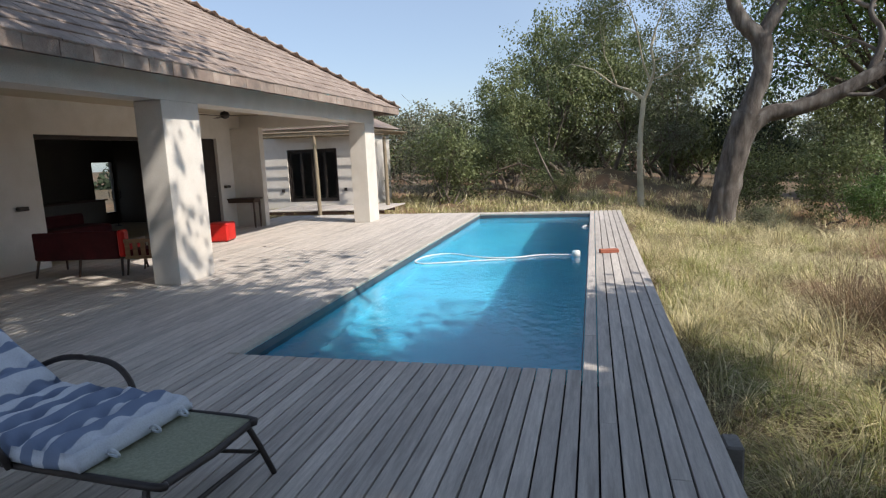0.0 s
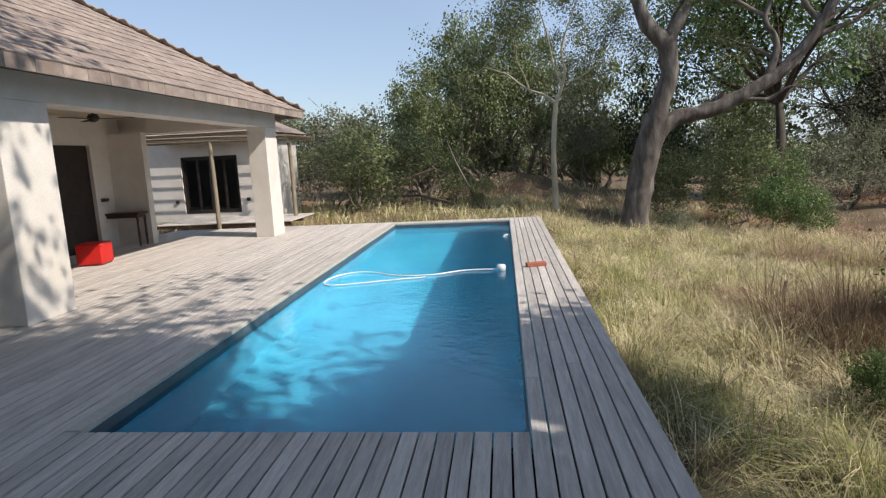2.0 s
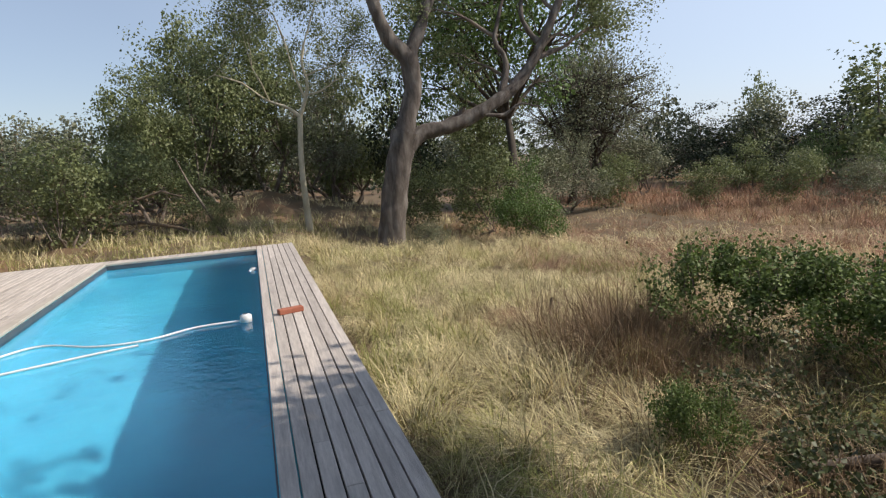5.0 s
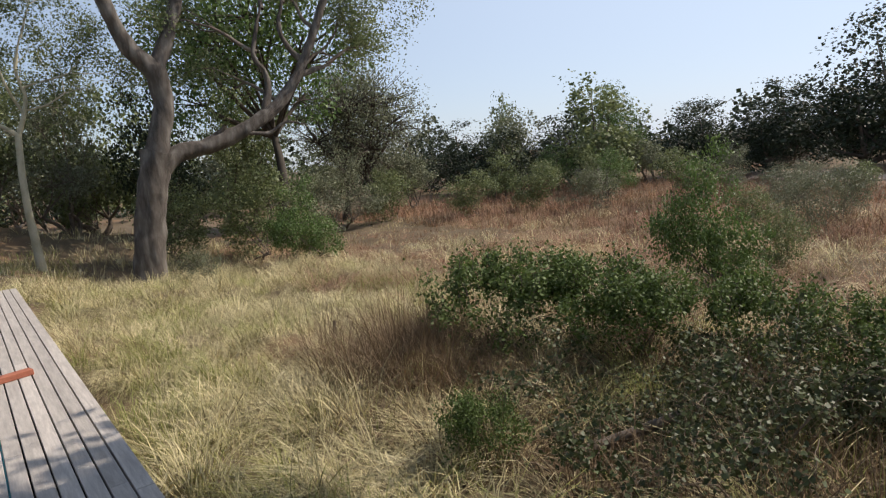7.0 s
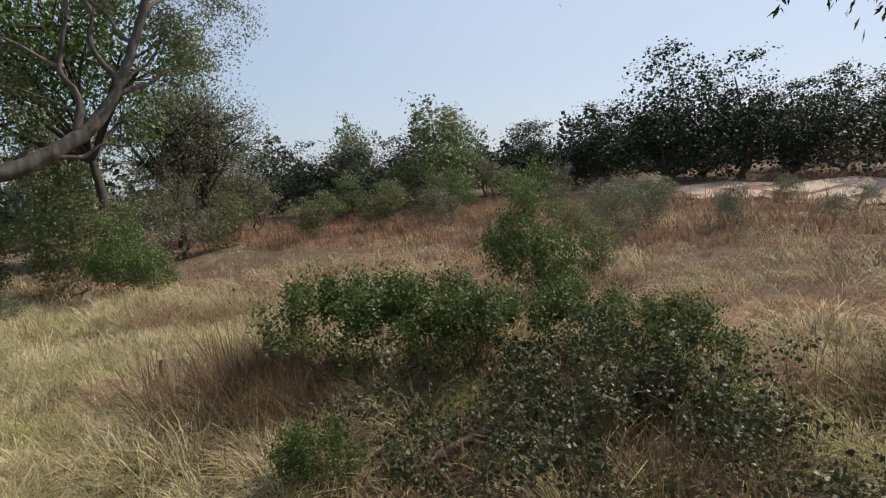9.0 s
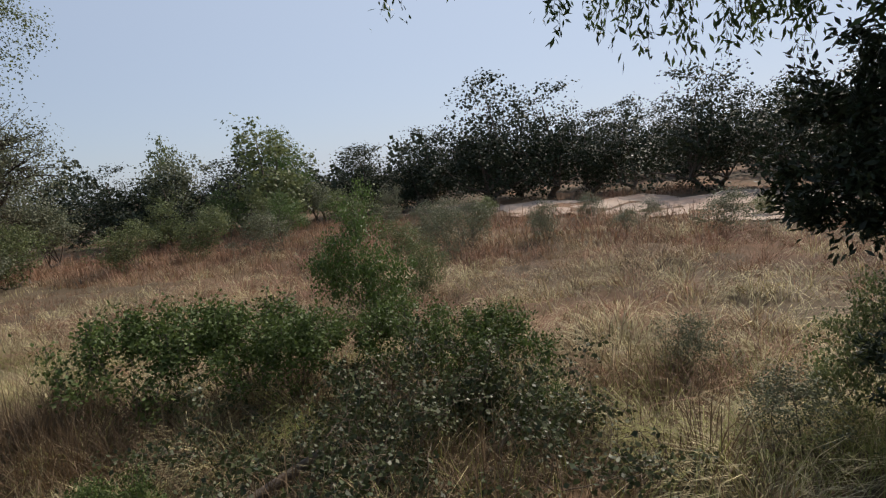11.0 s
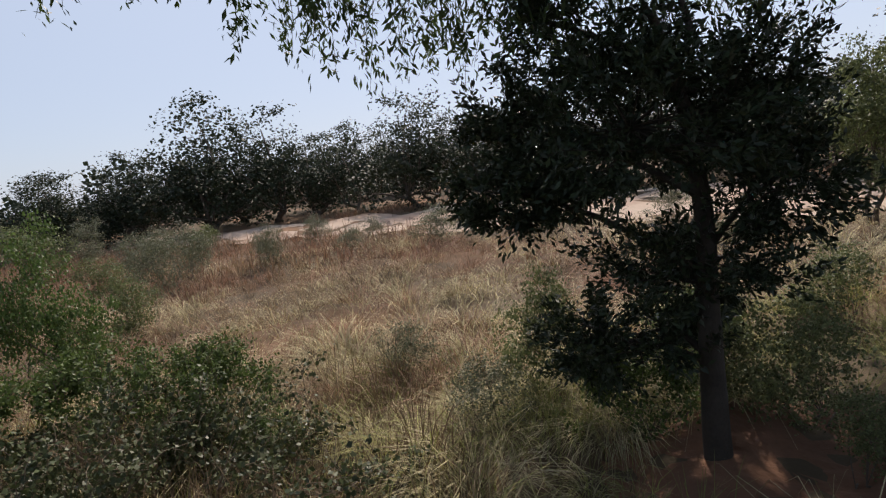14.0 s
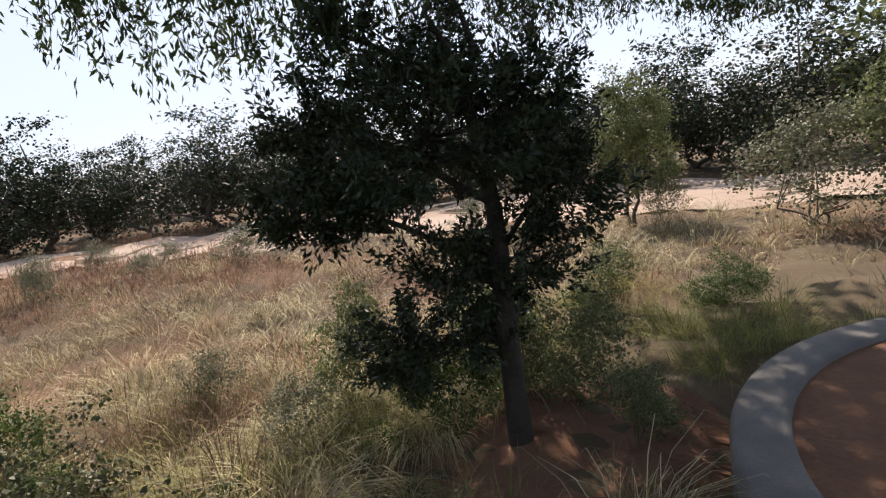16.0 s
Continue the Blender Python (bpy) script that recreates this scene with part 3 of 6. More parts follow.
def sliding_door(name, width, height, panes, label):
    d = tagged(new(name), label, "door")
    fr = 0.06
    bm = boxes(((0, -0.06, 0), (fr, 0.06, height)), ((width - fr, -0.06, 0), (width, 0.06, height)), ((fr, -0.06, height - fr), (width - fr, 0.06, height)), ((fr, -0.06, 0), (width - fr, 0.06, 0.03)))
    part("frame", bm, DARKMETAL, d)
    w = (width - 2 * fr) / panes
    for k in range(panes):
        x = fr + k * w
        y = -0.02 if k % 2 else 0.02
        bm = boxes(((x, y - 0.015, 0.03), (x + 0.06, y + 0.015, height - fr)), ((x + w - 0.06, y - 0.015, 0.03), (x + w, y + 0.015, height - fr)),
                   ((x + 0.06, y - 0.015, height - fr - 0.07), (x + w - 0.06, y + 0.015, height - fr)), ((x + 0.06, y - 0.015, 0.03), (x + w - 0.06, y + 0.015, 0.13)))
        sash = part("door_leaf", bm, DARKMETAL, d)
        pane = part("pane", boxes(((x + 0.06, y - 0.004, 0.13), (x + w - 0.06, y + 0.004, height - fr - 0.07))), GLASS, sash)
        pane.visible_shadow = False
        part("handle", boxes(((x + w - 0.045, y - 0.05, 0.95), (x + w - 0.025, y - 0.015, 1.15)), bevel=0.004), DARKMETAL, sash)
    return d


def build_veranda():
    # folded door leaves of the big opening
    d = tagged(new("door"), "tall dark folding shutter door on the veranda", "door")
    part("door_leaf", boxes(((0, 0, 0.0), (0.05, 1.15, 2.33)), bevel=0.004), DARKMETAL, d)
    for k in range(3):
        part("rail", boxes(((0.052, 0.06, 0.1 + k * 0.72), (0.06, 1.09, 0.16 + k * 0.72))), DARKMETAL, d)
    d.matrix_basis = pose(HX - 0.12, 7.93, 0.002)
    f = tagged(new("door"), "dark bronze frame of the wide living room opening", "door frame")
    for lo, hi in (((HX - 0.2, 3.9, 0), (HX - 0.1, 3.98, 2.34)), ((HX - 0.2, 3.98, 2.26), (HX - 0.1, 9.02, 2.34)), ((HX - 0.2, 9.02, 0), (HX - 0.1, 9.1, 2.34))):
        part("jamb", boxes((lo, hi)), DARKMETAL, f)
    f2 = tagged(new("window"), "dark framed interior window with daylight behind", "window")
    part("frame", boxes(((-14.5, 10.2, 0.3), (-14.42, 10.26, 1.95)), ((-14.5, 11.04, 0.3), (-14.42, 11.1, 1.95)), ((-14.5, 10.26, 1.89), (-14.42, 11.04, 1.95)), ((-14.5, 10.26, 0.3), (-14.42, 11.04, 0.36))), DARKMETAL, f2)
    p = part("pane", boxes(((-14.47, 10.26, 0.36), (-14.46, 11.04, 1.89))), GLASS, f2)
    p.visible_shadow = False
    # wall lights
    for x, y, z in ((HX, 3.45, 1.08), (HX, 9.3, 1.1)):
        w = tagged(new("wall_lamp"), "small dark metal wall lamp on cream plaster", "wall lamp", "wall lamps on the veranda")
        part("plate", boxes(((0, -0.05, -0.04), (0.02, 0.05, 0.04)), bevel=0.004), DARKMETAL, w)
        part("hood", boxes(((0.02, -0.1, -0.035), (0.1, 0.1, 0.035)), bevel=0.012), DARKMETAL, w)
        w.matrix_basis = pose(x, y, z)
    # ceiling fan
    fan = tagged(new("ceiling_fan"), "dark three bladed ceiling fan under the veranda ceiling", "ceiling fan")
    tube_part("rod", [(0, 0, 0), (0, 0, -0.22)], 0.015, DARKMETAL, fan)
    tube_part("motor", [(0, 0, -0.2), (0, 0, -0.205), (0, 0, -0.26), (0, 0, -0.32), (0, 0, -0.345)], [0.02, 0.07, 0.1, 0.08, 0.02], DARKMETAL, fan, sides=16)
    for k in range(3):
        bm = boxes(((0.08, -0.055, -0.292), (0.66, 0.055, -0.284)), bevel=0.003)
        bl = part("blade", bm, DARKWOOD, fan)
        bl.matrix_basis = pose(0, 0, 0, 0, 0, 20 + 120 * k)
    fan.matrix_basis = pose(-7.25, 6.5, 2.952)
    # console table in the alcove
    t = tagged(new("console_table"), "dark wooden console table against the alcove wall", "table")
    part("tabletop", boxes(((-0.5, -0.2, 0.74), (0.5, 0.2, 0.78)), bevel=0.006), DARKWOOD, t)
    part("apron", boxes(((-0.44, -0.15, 0.66), (0.44, 0.15, 0.74))), DARKWOOD, t)
    for sx in (-1, 1):
        for sy in (-1, 1):
            x, y = sx * 0.42, sy * 0.14
            tube_part("leg", [(x, y, 0.7), (x, y, 0.5), (x, y, 0.25), (x, y, 0)], [0.032, 0.024, 0.03, 0.02], DARKWOOD, t)
    t.matrix_basis = pose(-8.97, 9.5, 0)
    # red pouffe
    r = tagged(new("pouffe"), "bright red vinyl cube pouffe on the veranda floor", "pouffe")
    part("seat", boxes(((-0.24, -0.24, 0.02), (0.24, 0.24, 0.42)), bevel=0.03), RED, r)
    part("piping", boxes(((-0.243, -0.243, 0.37), (0.243, 0.243, 0.385)), bevel=0.004), RED, r)
    part("base", boxes(((-0.2, -0.2, 0), (0.2, 0.2, 0.025))), DARKMETAL, r)
    r.matrix_basis = pose(-7.92, 6.95, 0, 0, 0, 12)
    # outdoor sofa seen from behind
    s = tagged(new("sofa"), "low outdoor sofa with dark frame and glossy red cushions", "sofa")
    part("back", boxes(((-0.72, -0.33, 0.28), (0.66, -0.27, 0.72)), bevel=0.012), MAROON, s)
    part("seat", boxes(((-0.7, -0.27, 0.26), (0.7, 0.4, 0.33)), bevel=0.01), DARKWOOD, s)
    for x in (-0.72, 0.66):
        part("armrest", boxes(((x, -0.27, 0.5), (x + 0.06, 0.4, 0.54)), ((x, 0.34, 0.3), (x + 0.06, 0.4, 0.5)), bevel=0.006), DARKWOOD, s)
    for x in (-0.68, 0, 0.68):
        tube_part("leg", [(x, -0.28, 0.3), (x * 1.04, -0.36, 0)], [0.024, 0.017], DARKWOOD, s)
        if x:
            tube_part("leg", [(x, 0.36, 0.3), (x * 1.04, 0.4, 0)], [0.024, 0.017], DARKWOOD, s)
    for x in (-0.66, 0.02):
        part("cushion", boxes(((x, -0.2, 0.335), (x + 0.64, 0.38, 0.45)), bevel=0.04), RED, s)
        part("back_cushion", boxes(((x, -0.265, 0.45), (x + 0.64, -0.14, 0.7)), bevel=0.04), RED, s)
    part("arm_cushion", boxes(((0.665, -0.35, 0.3), (0.78, -0.18, 0.73)), bevel=0.03), RED, s)
    s.matrix_basis = pose(-7.93, 3.42, 0, 0, 0, 12)
    c = tagged(new("wooden_armchair"), "low varnished wooden armchair with slatted sides and red seat", "chair")
    part("top_rail", boxes(((-0.35, -0.02, 0.52), (0.35, 0.02, 0.58)), bevel=0.006), TANWOOD, c)
    part("bottom_rail", boxes(((-0.35, -0.02, 0.26), (0.35, 0.02, 0.31)), bevel=0.006), TANWOOD, c)
    for k in range(6):
        part("slat", boxes(((-0.34 + k * 0.125, -0.012, 0.31), (-0.27 + k * 0.125, 0.012, 0.52)), bevel=0.003), TANWOOD, c)
    part("seat_cushion", boxes(((-0.33, 0.03, 0.28), (0.33, 0.55, 0.4)), bevel=0.03), REDFABRIC, c)
    part("back", boxes(((0.3, 0.02, 0.3), (0.35, 0.56, 0.78)), bevel=0.008), TANWOOD, c)
    for x, y in ((-0.3, 0), (0.3, 0), (-0.3, 0.54), (0.3, 0.54)):
        tube_part("leg", [(x, y, 0.3), (x * 1.15, y, 0)], [0.022, 0.016], DARKWOOD, c)
    c.matrix_basis = pose(-6.78, 3.35, 0, 0, 0, 14)
    # things inside
    k = tagged(new("kitchen_counter"), "dark kitchen counter inside the living room", "counter")
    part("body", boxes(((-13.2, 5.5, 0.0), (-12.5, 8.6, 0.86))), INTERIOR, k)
    part("worktop", boxes(((-13.25, 5.45, 0.862), (-12.45, 8.65, 0.9)), bevel=0.005), DARKWOOD, k)
    so = tagged(new("sofa"), "dark red fabric sofa inside the living room", "sofa")
    part("seat", boxes(((-12.0, 5.4, 0.1), (-11.2, 7.4, 0.4)), bevel=0.05), MAROON, so)
    part("back", boxes(((-12.25, 5.4, 0.1), (-12.0, 7.4, 0.65)), bevel=0.05), MAROON, so)
    ca = tagged(new("candelabra"), "black iron candelabra on a tall stem before the window", "candelabra")
    tube_part("stem", [(0, 0, 0), (0, 0, 0.02), (0, 0, 1.05)], [0.12, 0.015, 0.012], DARKMETAL, ca)
    for j in range(-2, 3):
        y = j * 0.11
        tube_part("arm", [(0, 0, 0.8), (0, y * 0.6, 0.78), (0, y, 0.85), (0, y, 0.93)], 0.01, DARKMETAL, ca)
        tube_part("candle", [(0, y, 0.93), (0, y, 1.03)], 0.014, DARKMETAL, ca)
    ca.matrix_basis = pose(-13.7, 10.25, 0.002)
    li = tagged(new("downlight"), "small lit ceiling downlight inside the room", "ceiling light")
    tube_part("lens", [(0, 0, 0), (0, 0, -0.02), (0, 0, -0.021)], [0.04, 0.04, 0.001], LIT, li, sides=12)
    li.matrix_basis = pose(-12.6, 8.6, 2.7)
    tube_part("stem", [(0, 0, 0.252), (0, 0, 0)], 0.008, DARKMETAL, li)


def build_wing():
    w = tagged(new("wing_building"), "pale plastered garden suite with pergola and timber stoep", "house")
    y = 16.7
    for lo, hi in (((-14.5, y, -0.4), (-11.5, y + 0.25, 2.9)), ((-11.5, y, 2.12), (-9.4, y + 0.25, 2.9)), ((-9.4, y, -0.4), (-8.75, y + 0.25, 2.9)), ((-11.5, y, -0.4), (-9.4, y + 0.25, 0.1)), ((-9.0, y + 0.253, -0.4), (-8.75, 21, 2.9))):
        part("wall", boxes((lo, hi)), PLASTER, w)
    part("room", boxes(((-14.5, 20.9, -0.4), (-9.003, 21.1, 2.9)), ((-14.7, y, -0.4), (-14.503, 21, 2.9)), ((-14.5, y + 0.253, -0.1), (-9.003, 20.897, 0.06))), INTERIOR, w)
    bm = bmesh.new()
    v = [(-15, y - 0.4, 2.9), (-8.3, y - 0.4, 2.9), (-8.3, 21.5, 2.9), (-15, 21.5, 2.9), (-12.4, 18.9, 4.3), (-10.9, 18.9, 4.3)]
    vs = [bm.verts.new(p) for p in v]
    for f in ((0, 1, 5, 4), (1, 2, 5), (2, 3, 4, 5), (3, 0, 4), (3, 2, 1, 0)):
        bm.faces.new([vs[i] for i in f])
    part("roof", bm, TILEJ, w)
    # stoep deck
    for k in range(28):
        x = -11.2 + k * 0.16
        part("board", boxes(((x, 14.25, -0.06), (x + 0.15, y - 0.003, -0.03)), bevel=0.003), DECKWOOD, w)
    part("bearer", boxes(((-11.2, 14.27, -0.16), (-6.73, 14.33, -0.062)), ((-11.2, 15.4, -0.16), (-6.73, 15.46, -0.062))), DARKWOOD, w)
    for x in (-10.4, -8.2, -7.0):
        part("foot", boxes(((x, 14.28, -0.6), (x + 0.1, 14.38, -0.16))), POLE, w)
    for px, py, z0, z1 in ((-9.05, 14.22, -0.5, 2.5), (-7.15, 15.9, -0.03, 2.42), (-6.75, 14.22, -0.5, 2.4)):
        if px < -7:
            tube_part("post", [(px, py, z0), (px, py, (z0 + z1) / 2), (px - 0.02, py, z1)], [0.075, 0.07, 0.062], POLE, w, "weathered round gum pole post")
    for yy, zz in ((14.22, 2.52), (16.5, 2.6)):
        tube_part("beam", [(-11.9, yy, zz + 0.03), (-9, yy, zz), (-6.6, yy, zz - 0.05)], 0.06, POLE, w)
    for k in range(17):
        yy = 14.0 + k * 0.16
        tube_part("pergola_pole", [(-11.9, yy, 2.66), (-9, yy, 2.63 + 0.01 * (k % 3)), (-6.5, yy, 2.56)], 0.028, POLE, w, sides=6)
    d = sliding_door("door", 2.1, 2.02, 4, "dark framed glass sliding doors of the garden suite")
    d.matrix_basis = pose(-11.5, y + 0.12, 0.105)
    for x in (-11.75, -9.1):
        s = tagged(new("socket_box"), "small dark outdoor socket box on pale wall", "socket", "socket boxes on the suite")
        part("box", boxes(((-0.06, -0.05, -0.06), (0.06, 0, 0.06)), bevel=0.008), DARKMETAL, s)
        s.matrix_basis = pose(x, y, 0.55)


def striped():
    m = mat("striped cushion cloth", (0.62, 0.66, 0.72), (0.56, 0.60, 0.68), 9, 0.9, 0.15, fine=120)
    n, l = m.node_tree.nodes, m.node_tree.links
    b = n["Principled BSDF"]
    src = b.inputs["Base Color"].links[0].from_socket
    co, sep = n.new("ShaderNodeTexCoord"), n.new("ShaderNodeSeparateXYZ")
    l.new(co.outputs["Object"], sep.inputs[0])
    w = n.new("ShaderNodeMath")
    w.operation = "SINE"
    k = mathmul(n, l, sep.outputs[0], 2 * math.pi / 0.15)
    l.new(k, w.inputs[0])
    r = n.new("ShaderNodeMapRange")
    r.inputs[1].default_value, r.inputs[2].default_value = -0.25, -0.05
    l.new(w.outputs[0], r.inputs[0])
    x = n.new("ShaderNodeMix")
    x.data_type = "RGBA"
    l.new(r.outputs[0], x.inputs[0])
    l.new(src, x.inputs[6])
    x.inputs[7].default_value = (0.17, 0.22, 0.33, 1)
    edge = n.new("ShaderNodeMapRange")
    edge.inputs[1].default_value, edge.inputs[2].default_value, edge.inputs[3].default_value, edge.inputs[4].default_value = -0.47, -0.46, 1, 0
    l.new(sep.outputs[0], edge.inputs[0])
    both = n.new("ShaderNodeMath")
    both.operation = "MULTIPLY"
    l.new(r.outputs[0], both.inputs[0])
    l.new(edge.outputs[0], both.inputs[1])
    l.new(both.outputs[0], x.inputs[0])
    l.new(x.outputs[2], b.inputs["Base Color"])
    return m


def build_lounger():
    s = tagged(new("sun_lounger"), "dark framed sun lounger with olive sling fabric on the deck", "sun lounger")
    yw = 0.33
    for sy in (-1, 1):
        tube_part("side_rail", [(0, sy * (yw - 0.04), 0.36), (-0.03, sy * yw, 0.37), (-0.6, sy * yw, 0.365), (-1.25, sy * yw, 0.36), (-1.32, sy * yw, 0.37), (-1.95, sy * yw, 0.80)], 0.018, DARKMETAL, s)
        tube_part("armrest", [(-0.82, sy * (yw + 0.02), 0.36), (-0.84, sy * (yw + 0.05), 0.46), (-0.93, sy * (yw + 0.06), 0.56), (-1.08, sy * (yw + 0.06), 0.60), (-1.35, sy * (yw + 0.06), 0.59), (-1.55, sy * (yw + 0.03), 0.52)], 0.018, DARKMETAL, s)
        tube_part("leg", [(-0.06, sy * yw, 0.35), (-0.02, sy * (yw + 0.05), 0.2), (0.0, sy * (yw + 0.13), 0.0)], 0.016, DARKMETAL, s)
        tube_part("leg", [(-1.2, sy * yw, 0.35), (-1.26, sy * (yw + 0.06), 0.18), (-1.32, sy * (yw + 0.12), 0.0)], 0.016, DARKMETAL, s)
        tube_part("stretcher", [(-0.04, sy * (yw + 0.05), 0.16), (-0.6, sy * (yw + 0.05), 0.10), (-1.26, sy * (yw + 0.07), 0.14)], 0.012, DARKMETAL, s)
    tube_part("end_rail", [(0, -yw + 0.04, 0.36), (0.01, 0, 0.35), (0, yw - 0.04, 0.36)], 0.018, DARKMETAL, s)
    tube_part("cross_bar", [(-0.03, -yw - 0.06, 0.16), (-0.03, yw + 0.06, 0.16)], 0.012, DARKMETAL, s)
    nx, ny = 40, 12
    bm = bmesh.new()
    grid = []
    for i in range(nx + 1):
        u = -0.01 - 1.92 * i / nx
        z = 0.372 if u > -1.3 else 0.372 + (-1.3 - u) * 0.66
        grid.append([bm.verts.new((u, (j / ny * 2 - 1) * (yw - 0.012), z - 0.012 * (1 - (j / ny * 2 - 1) ** 2))) for j in range(ny + 1)])
    for i in range(nx):
        for j in range(ny):
            bm.faces.new((grid[i][j], grid[i + 1][j], grid[i + 1][j + 1], grid[i][j + 1]))
    sl = part("sling", bm, MESHFAB, s, smooth=True)
    md = sl.modifiers.new("solid", "SOLIDIFY")
    md.thickness = 0.006
    c = tagged(new("lounger_cushion"), "tufted blue and white striped cushion lying on the lounger", "cushion")
    nx, ny = 90, 40
    bm = bmesh.new()
    top, bot = [], []
    for i in range(nx + 1):
        a = i / nx
        u = -0.40 - 1.52 * a
        z0 = 0.385 if u > -1.3 else 0.385 + (-1.3 - u) * 0.66
        rt, rb = [], []
        for j in range(ny + 1):
            b = j / ny * 2 - 1
            edge = min(1, (1 - abs(b)) * 7, min(a, 1 - a) * 22)
            th = 0.03 + 0.075 * math.sqrt(max(0, edge))
            dx, dy = ((a * 9) % 1) - 0.5, (((b + 1) * 2.0 + 0.25 * math.sin(a * 9)) % 1) - 0.5
            th -= (0.055 * math.exp(-(dx * dx + dy * dy) * 16) + 0.022 * math.exp(-dx * dx * 40)) * (edge > 0.6)
            th += 0.008 * math.sin(a * 37 + b * 5) * edge
            y = b * (yw + 0.02) + 0.006 * math.sin(a * 30)
            rt.append(bm.verts.new((u, y, z0 + th)))
            rb.append(bm.verts.new((u, y * 0.985, z0)))
        top.append(rt)
        bot.append(rb)
    for i in range(nx):
        for j in range(ny):
            bm.faces.new((top[i][j], top[i + 1][j], top[i + 1][j + 1], top[i][j + 1]))
            bm.faces.new((bot[i][j], bot[i][j + 1], bot[i + 1][j + 1], bot[i + 1][j]))
        for j in (0, ny):
            bm.faces.new((top[i][j], top[i + 1][j], bot[i + 1][j], bot[i][j]))
    for i in (0, nx):
        for j in range(ny):
            bm.faces.new((top[i][j], top[i][j + 1], bot[i][j + 1], bot[i][j]))
    part("pad", bm, striped(), c, smooth=True)
    cloth = mat("tie cloth", (0.6, 0.64, 0.7), (0.5, 0.55, 0.62), 20, 0.9, 0.1)
    for y in (-0.2, 0.05, 0.24):
        tube_part("tie", [(-0.40, y, 0.41), (-0.36, y - 0.01, 0.435), (-0.335, y, 0.41), (-0.36, y + 0.015, 0.388), (-0.4, y + 0.01, 0.395)], 0.007, cloth, c, sides=6)
    m = pose(-1.65, -2.26, 0.002, 0, 0, -4)
    s.matrix_basis = m
    c.matrix_basis = m


HOSE = [(-0.18, 5.69), (-0.77, 5.68), (-1.25, 5.40), (-1.8, 5.42), (-2.41, 5.8), (-2.75, 5.6), (-2.86, 5.26), (-2.84, 4.95), (-2.66, 4.82), (-2.2, 4.96), (-1.67, 5.14), (-1.34, 5.22)]


def build_pool_things():
    h = tagged(new("pool_hose"), "white floating pool cleaner hose on the water", "pool hose")
    P = HOSE
    tube_part("hose", [(x, y, -0.085) for x, y in P], 0.014, WHITE, h)
    f = tube_part("float", [(P[0][0] - 0.02, P[0][1], -0.14), (P[0][0] - 0.02, P[0][1], -0.1), (P[0][0] - 0.02, P[0][1], -0.02), (P[0][0] - 0.02, P[0][1], 0.0)], [0.03, 0.07, 0.07, 0.03], WHITE, h, sides=12)
    e = tagged(new("skimmer_float"), "small white skimmer float by the pool wall", "pool float")
    tube_part("body", [(0, 0, -0.04), (0, 0, -0.03), (0, 0, 0.03), (0, 0, 0.045)], [0.03, 0.075, 0.07, 0.02], WHITE, e, sides=12)
    tube_part("spout", [(0, 0, 0.0), (-0.05, -0.06, 0.0), (-0.08, -0.14, 0.0)], 0.02, WHITE, e)
    e.matrix_basis = pose(-0.09, 9.6, -0.1)
    b = tagged(new("brick"), "single red clay brick lying on the grey deck", "brick")
    part("body", boxes(((-0.15, -0.055, 0.0), (0.15, 0.055, 0.06)), bevel=0.006), BRICK, b)
    b.matrix_basis = pose(0.33, 5.42, 0.002, 0, 0, 14)
    p = tagged(new("timber_post"), "short grey timber post beside the deck edge", "post")
    part("body", boxes(((-0.05, -0.09, -0.7), (0.05, 0.09, -0.03)), bevel=0.012), CONCRETE, p)
    p.matrix_basis = pose(X1 + 0.06, -0.95, 0)
    k = tagged(new("stake"), "short dark weathered stake in the grass", "stake")
    tube_part("body", [(0, 0, -0.1), (0.01, 0, 0.2), (0.03, 0.0, 0.36)], [0.03, 0.028, 0.022], TWIG, k)
    put(k, 4.2, 6.1)


def build_kerb():
    r = tagged(new("fire_circle"), "curved concrete kerb round a red earth sitting circle", "kerb")
    cx, cy, rad = 0.9, -7.4, 3.0
    V, F = [], []
    n = 96
    prof = [(0.0, -1.3), (0.0, -0.52), (-0.015, -0.495), (-0.04, -0.48), (-0.34, -0.48), (-0.37, -0.495), (-0.385, -0.52), (-0.385, -1.3)]
    for i in range(n):
        a = 2 * math.pi * i / n
        for d, z in prof:
            V.append((cx + (rad + d) * math.cos(a), cy + (rad + d) * math.sin(a), z))
    m = len(prof)
    for i in range(n):
        for j in range(m - 1):
            p, q = i * m + j, ((i + 1) % n) * m + j
            if not (V[p][0] < 0.84 and V[p][1] > -5.13) and not (V[q][0] < 0.84 and V[q][1] > -5.13):
                F.append((p, q, q + 1, p + 1))
    me = np_mesh("kerb", V, F)
    link("kerb", me, CONCRETE, r)
    bm = bmesh.new()
    bmesh.ops.create_circle(bm, cap_ends=True, segments=64, radius=rad - 0.36)
    bmesh.ops.translate(bm, vec=(cx, cy, -0.535), verts=bm.verts)
    part("earth", bm, REDSOIL, r, "trodden red earth")


def stick(name, label, pts, radii, material=None):
    s = tagged(new(name), label, "fallen branch")
    tube_part("branch", pts, radii, material or TWIG, s, sides=7)
    return s


build_wing()
build_veranda()
build_lounger()
build_pool_things()
build_kerb()


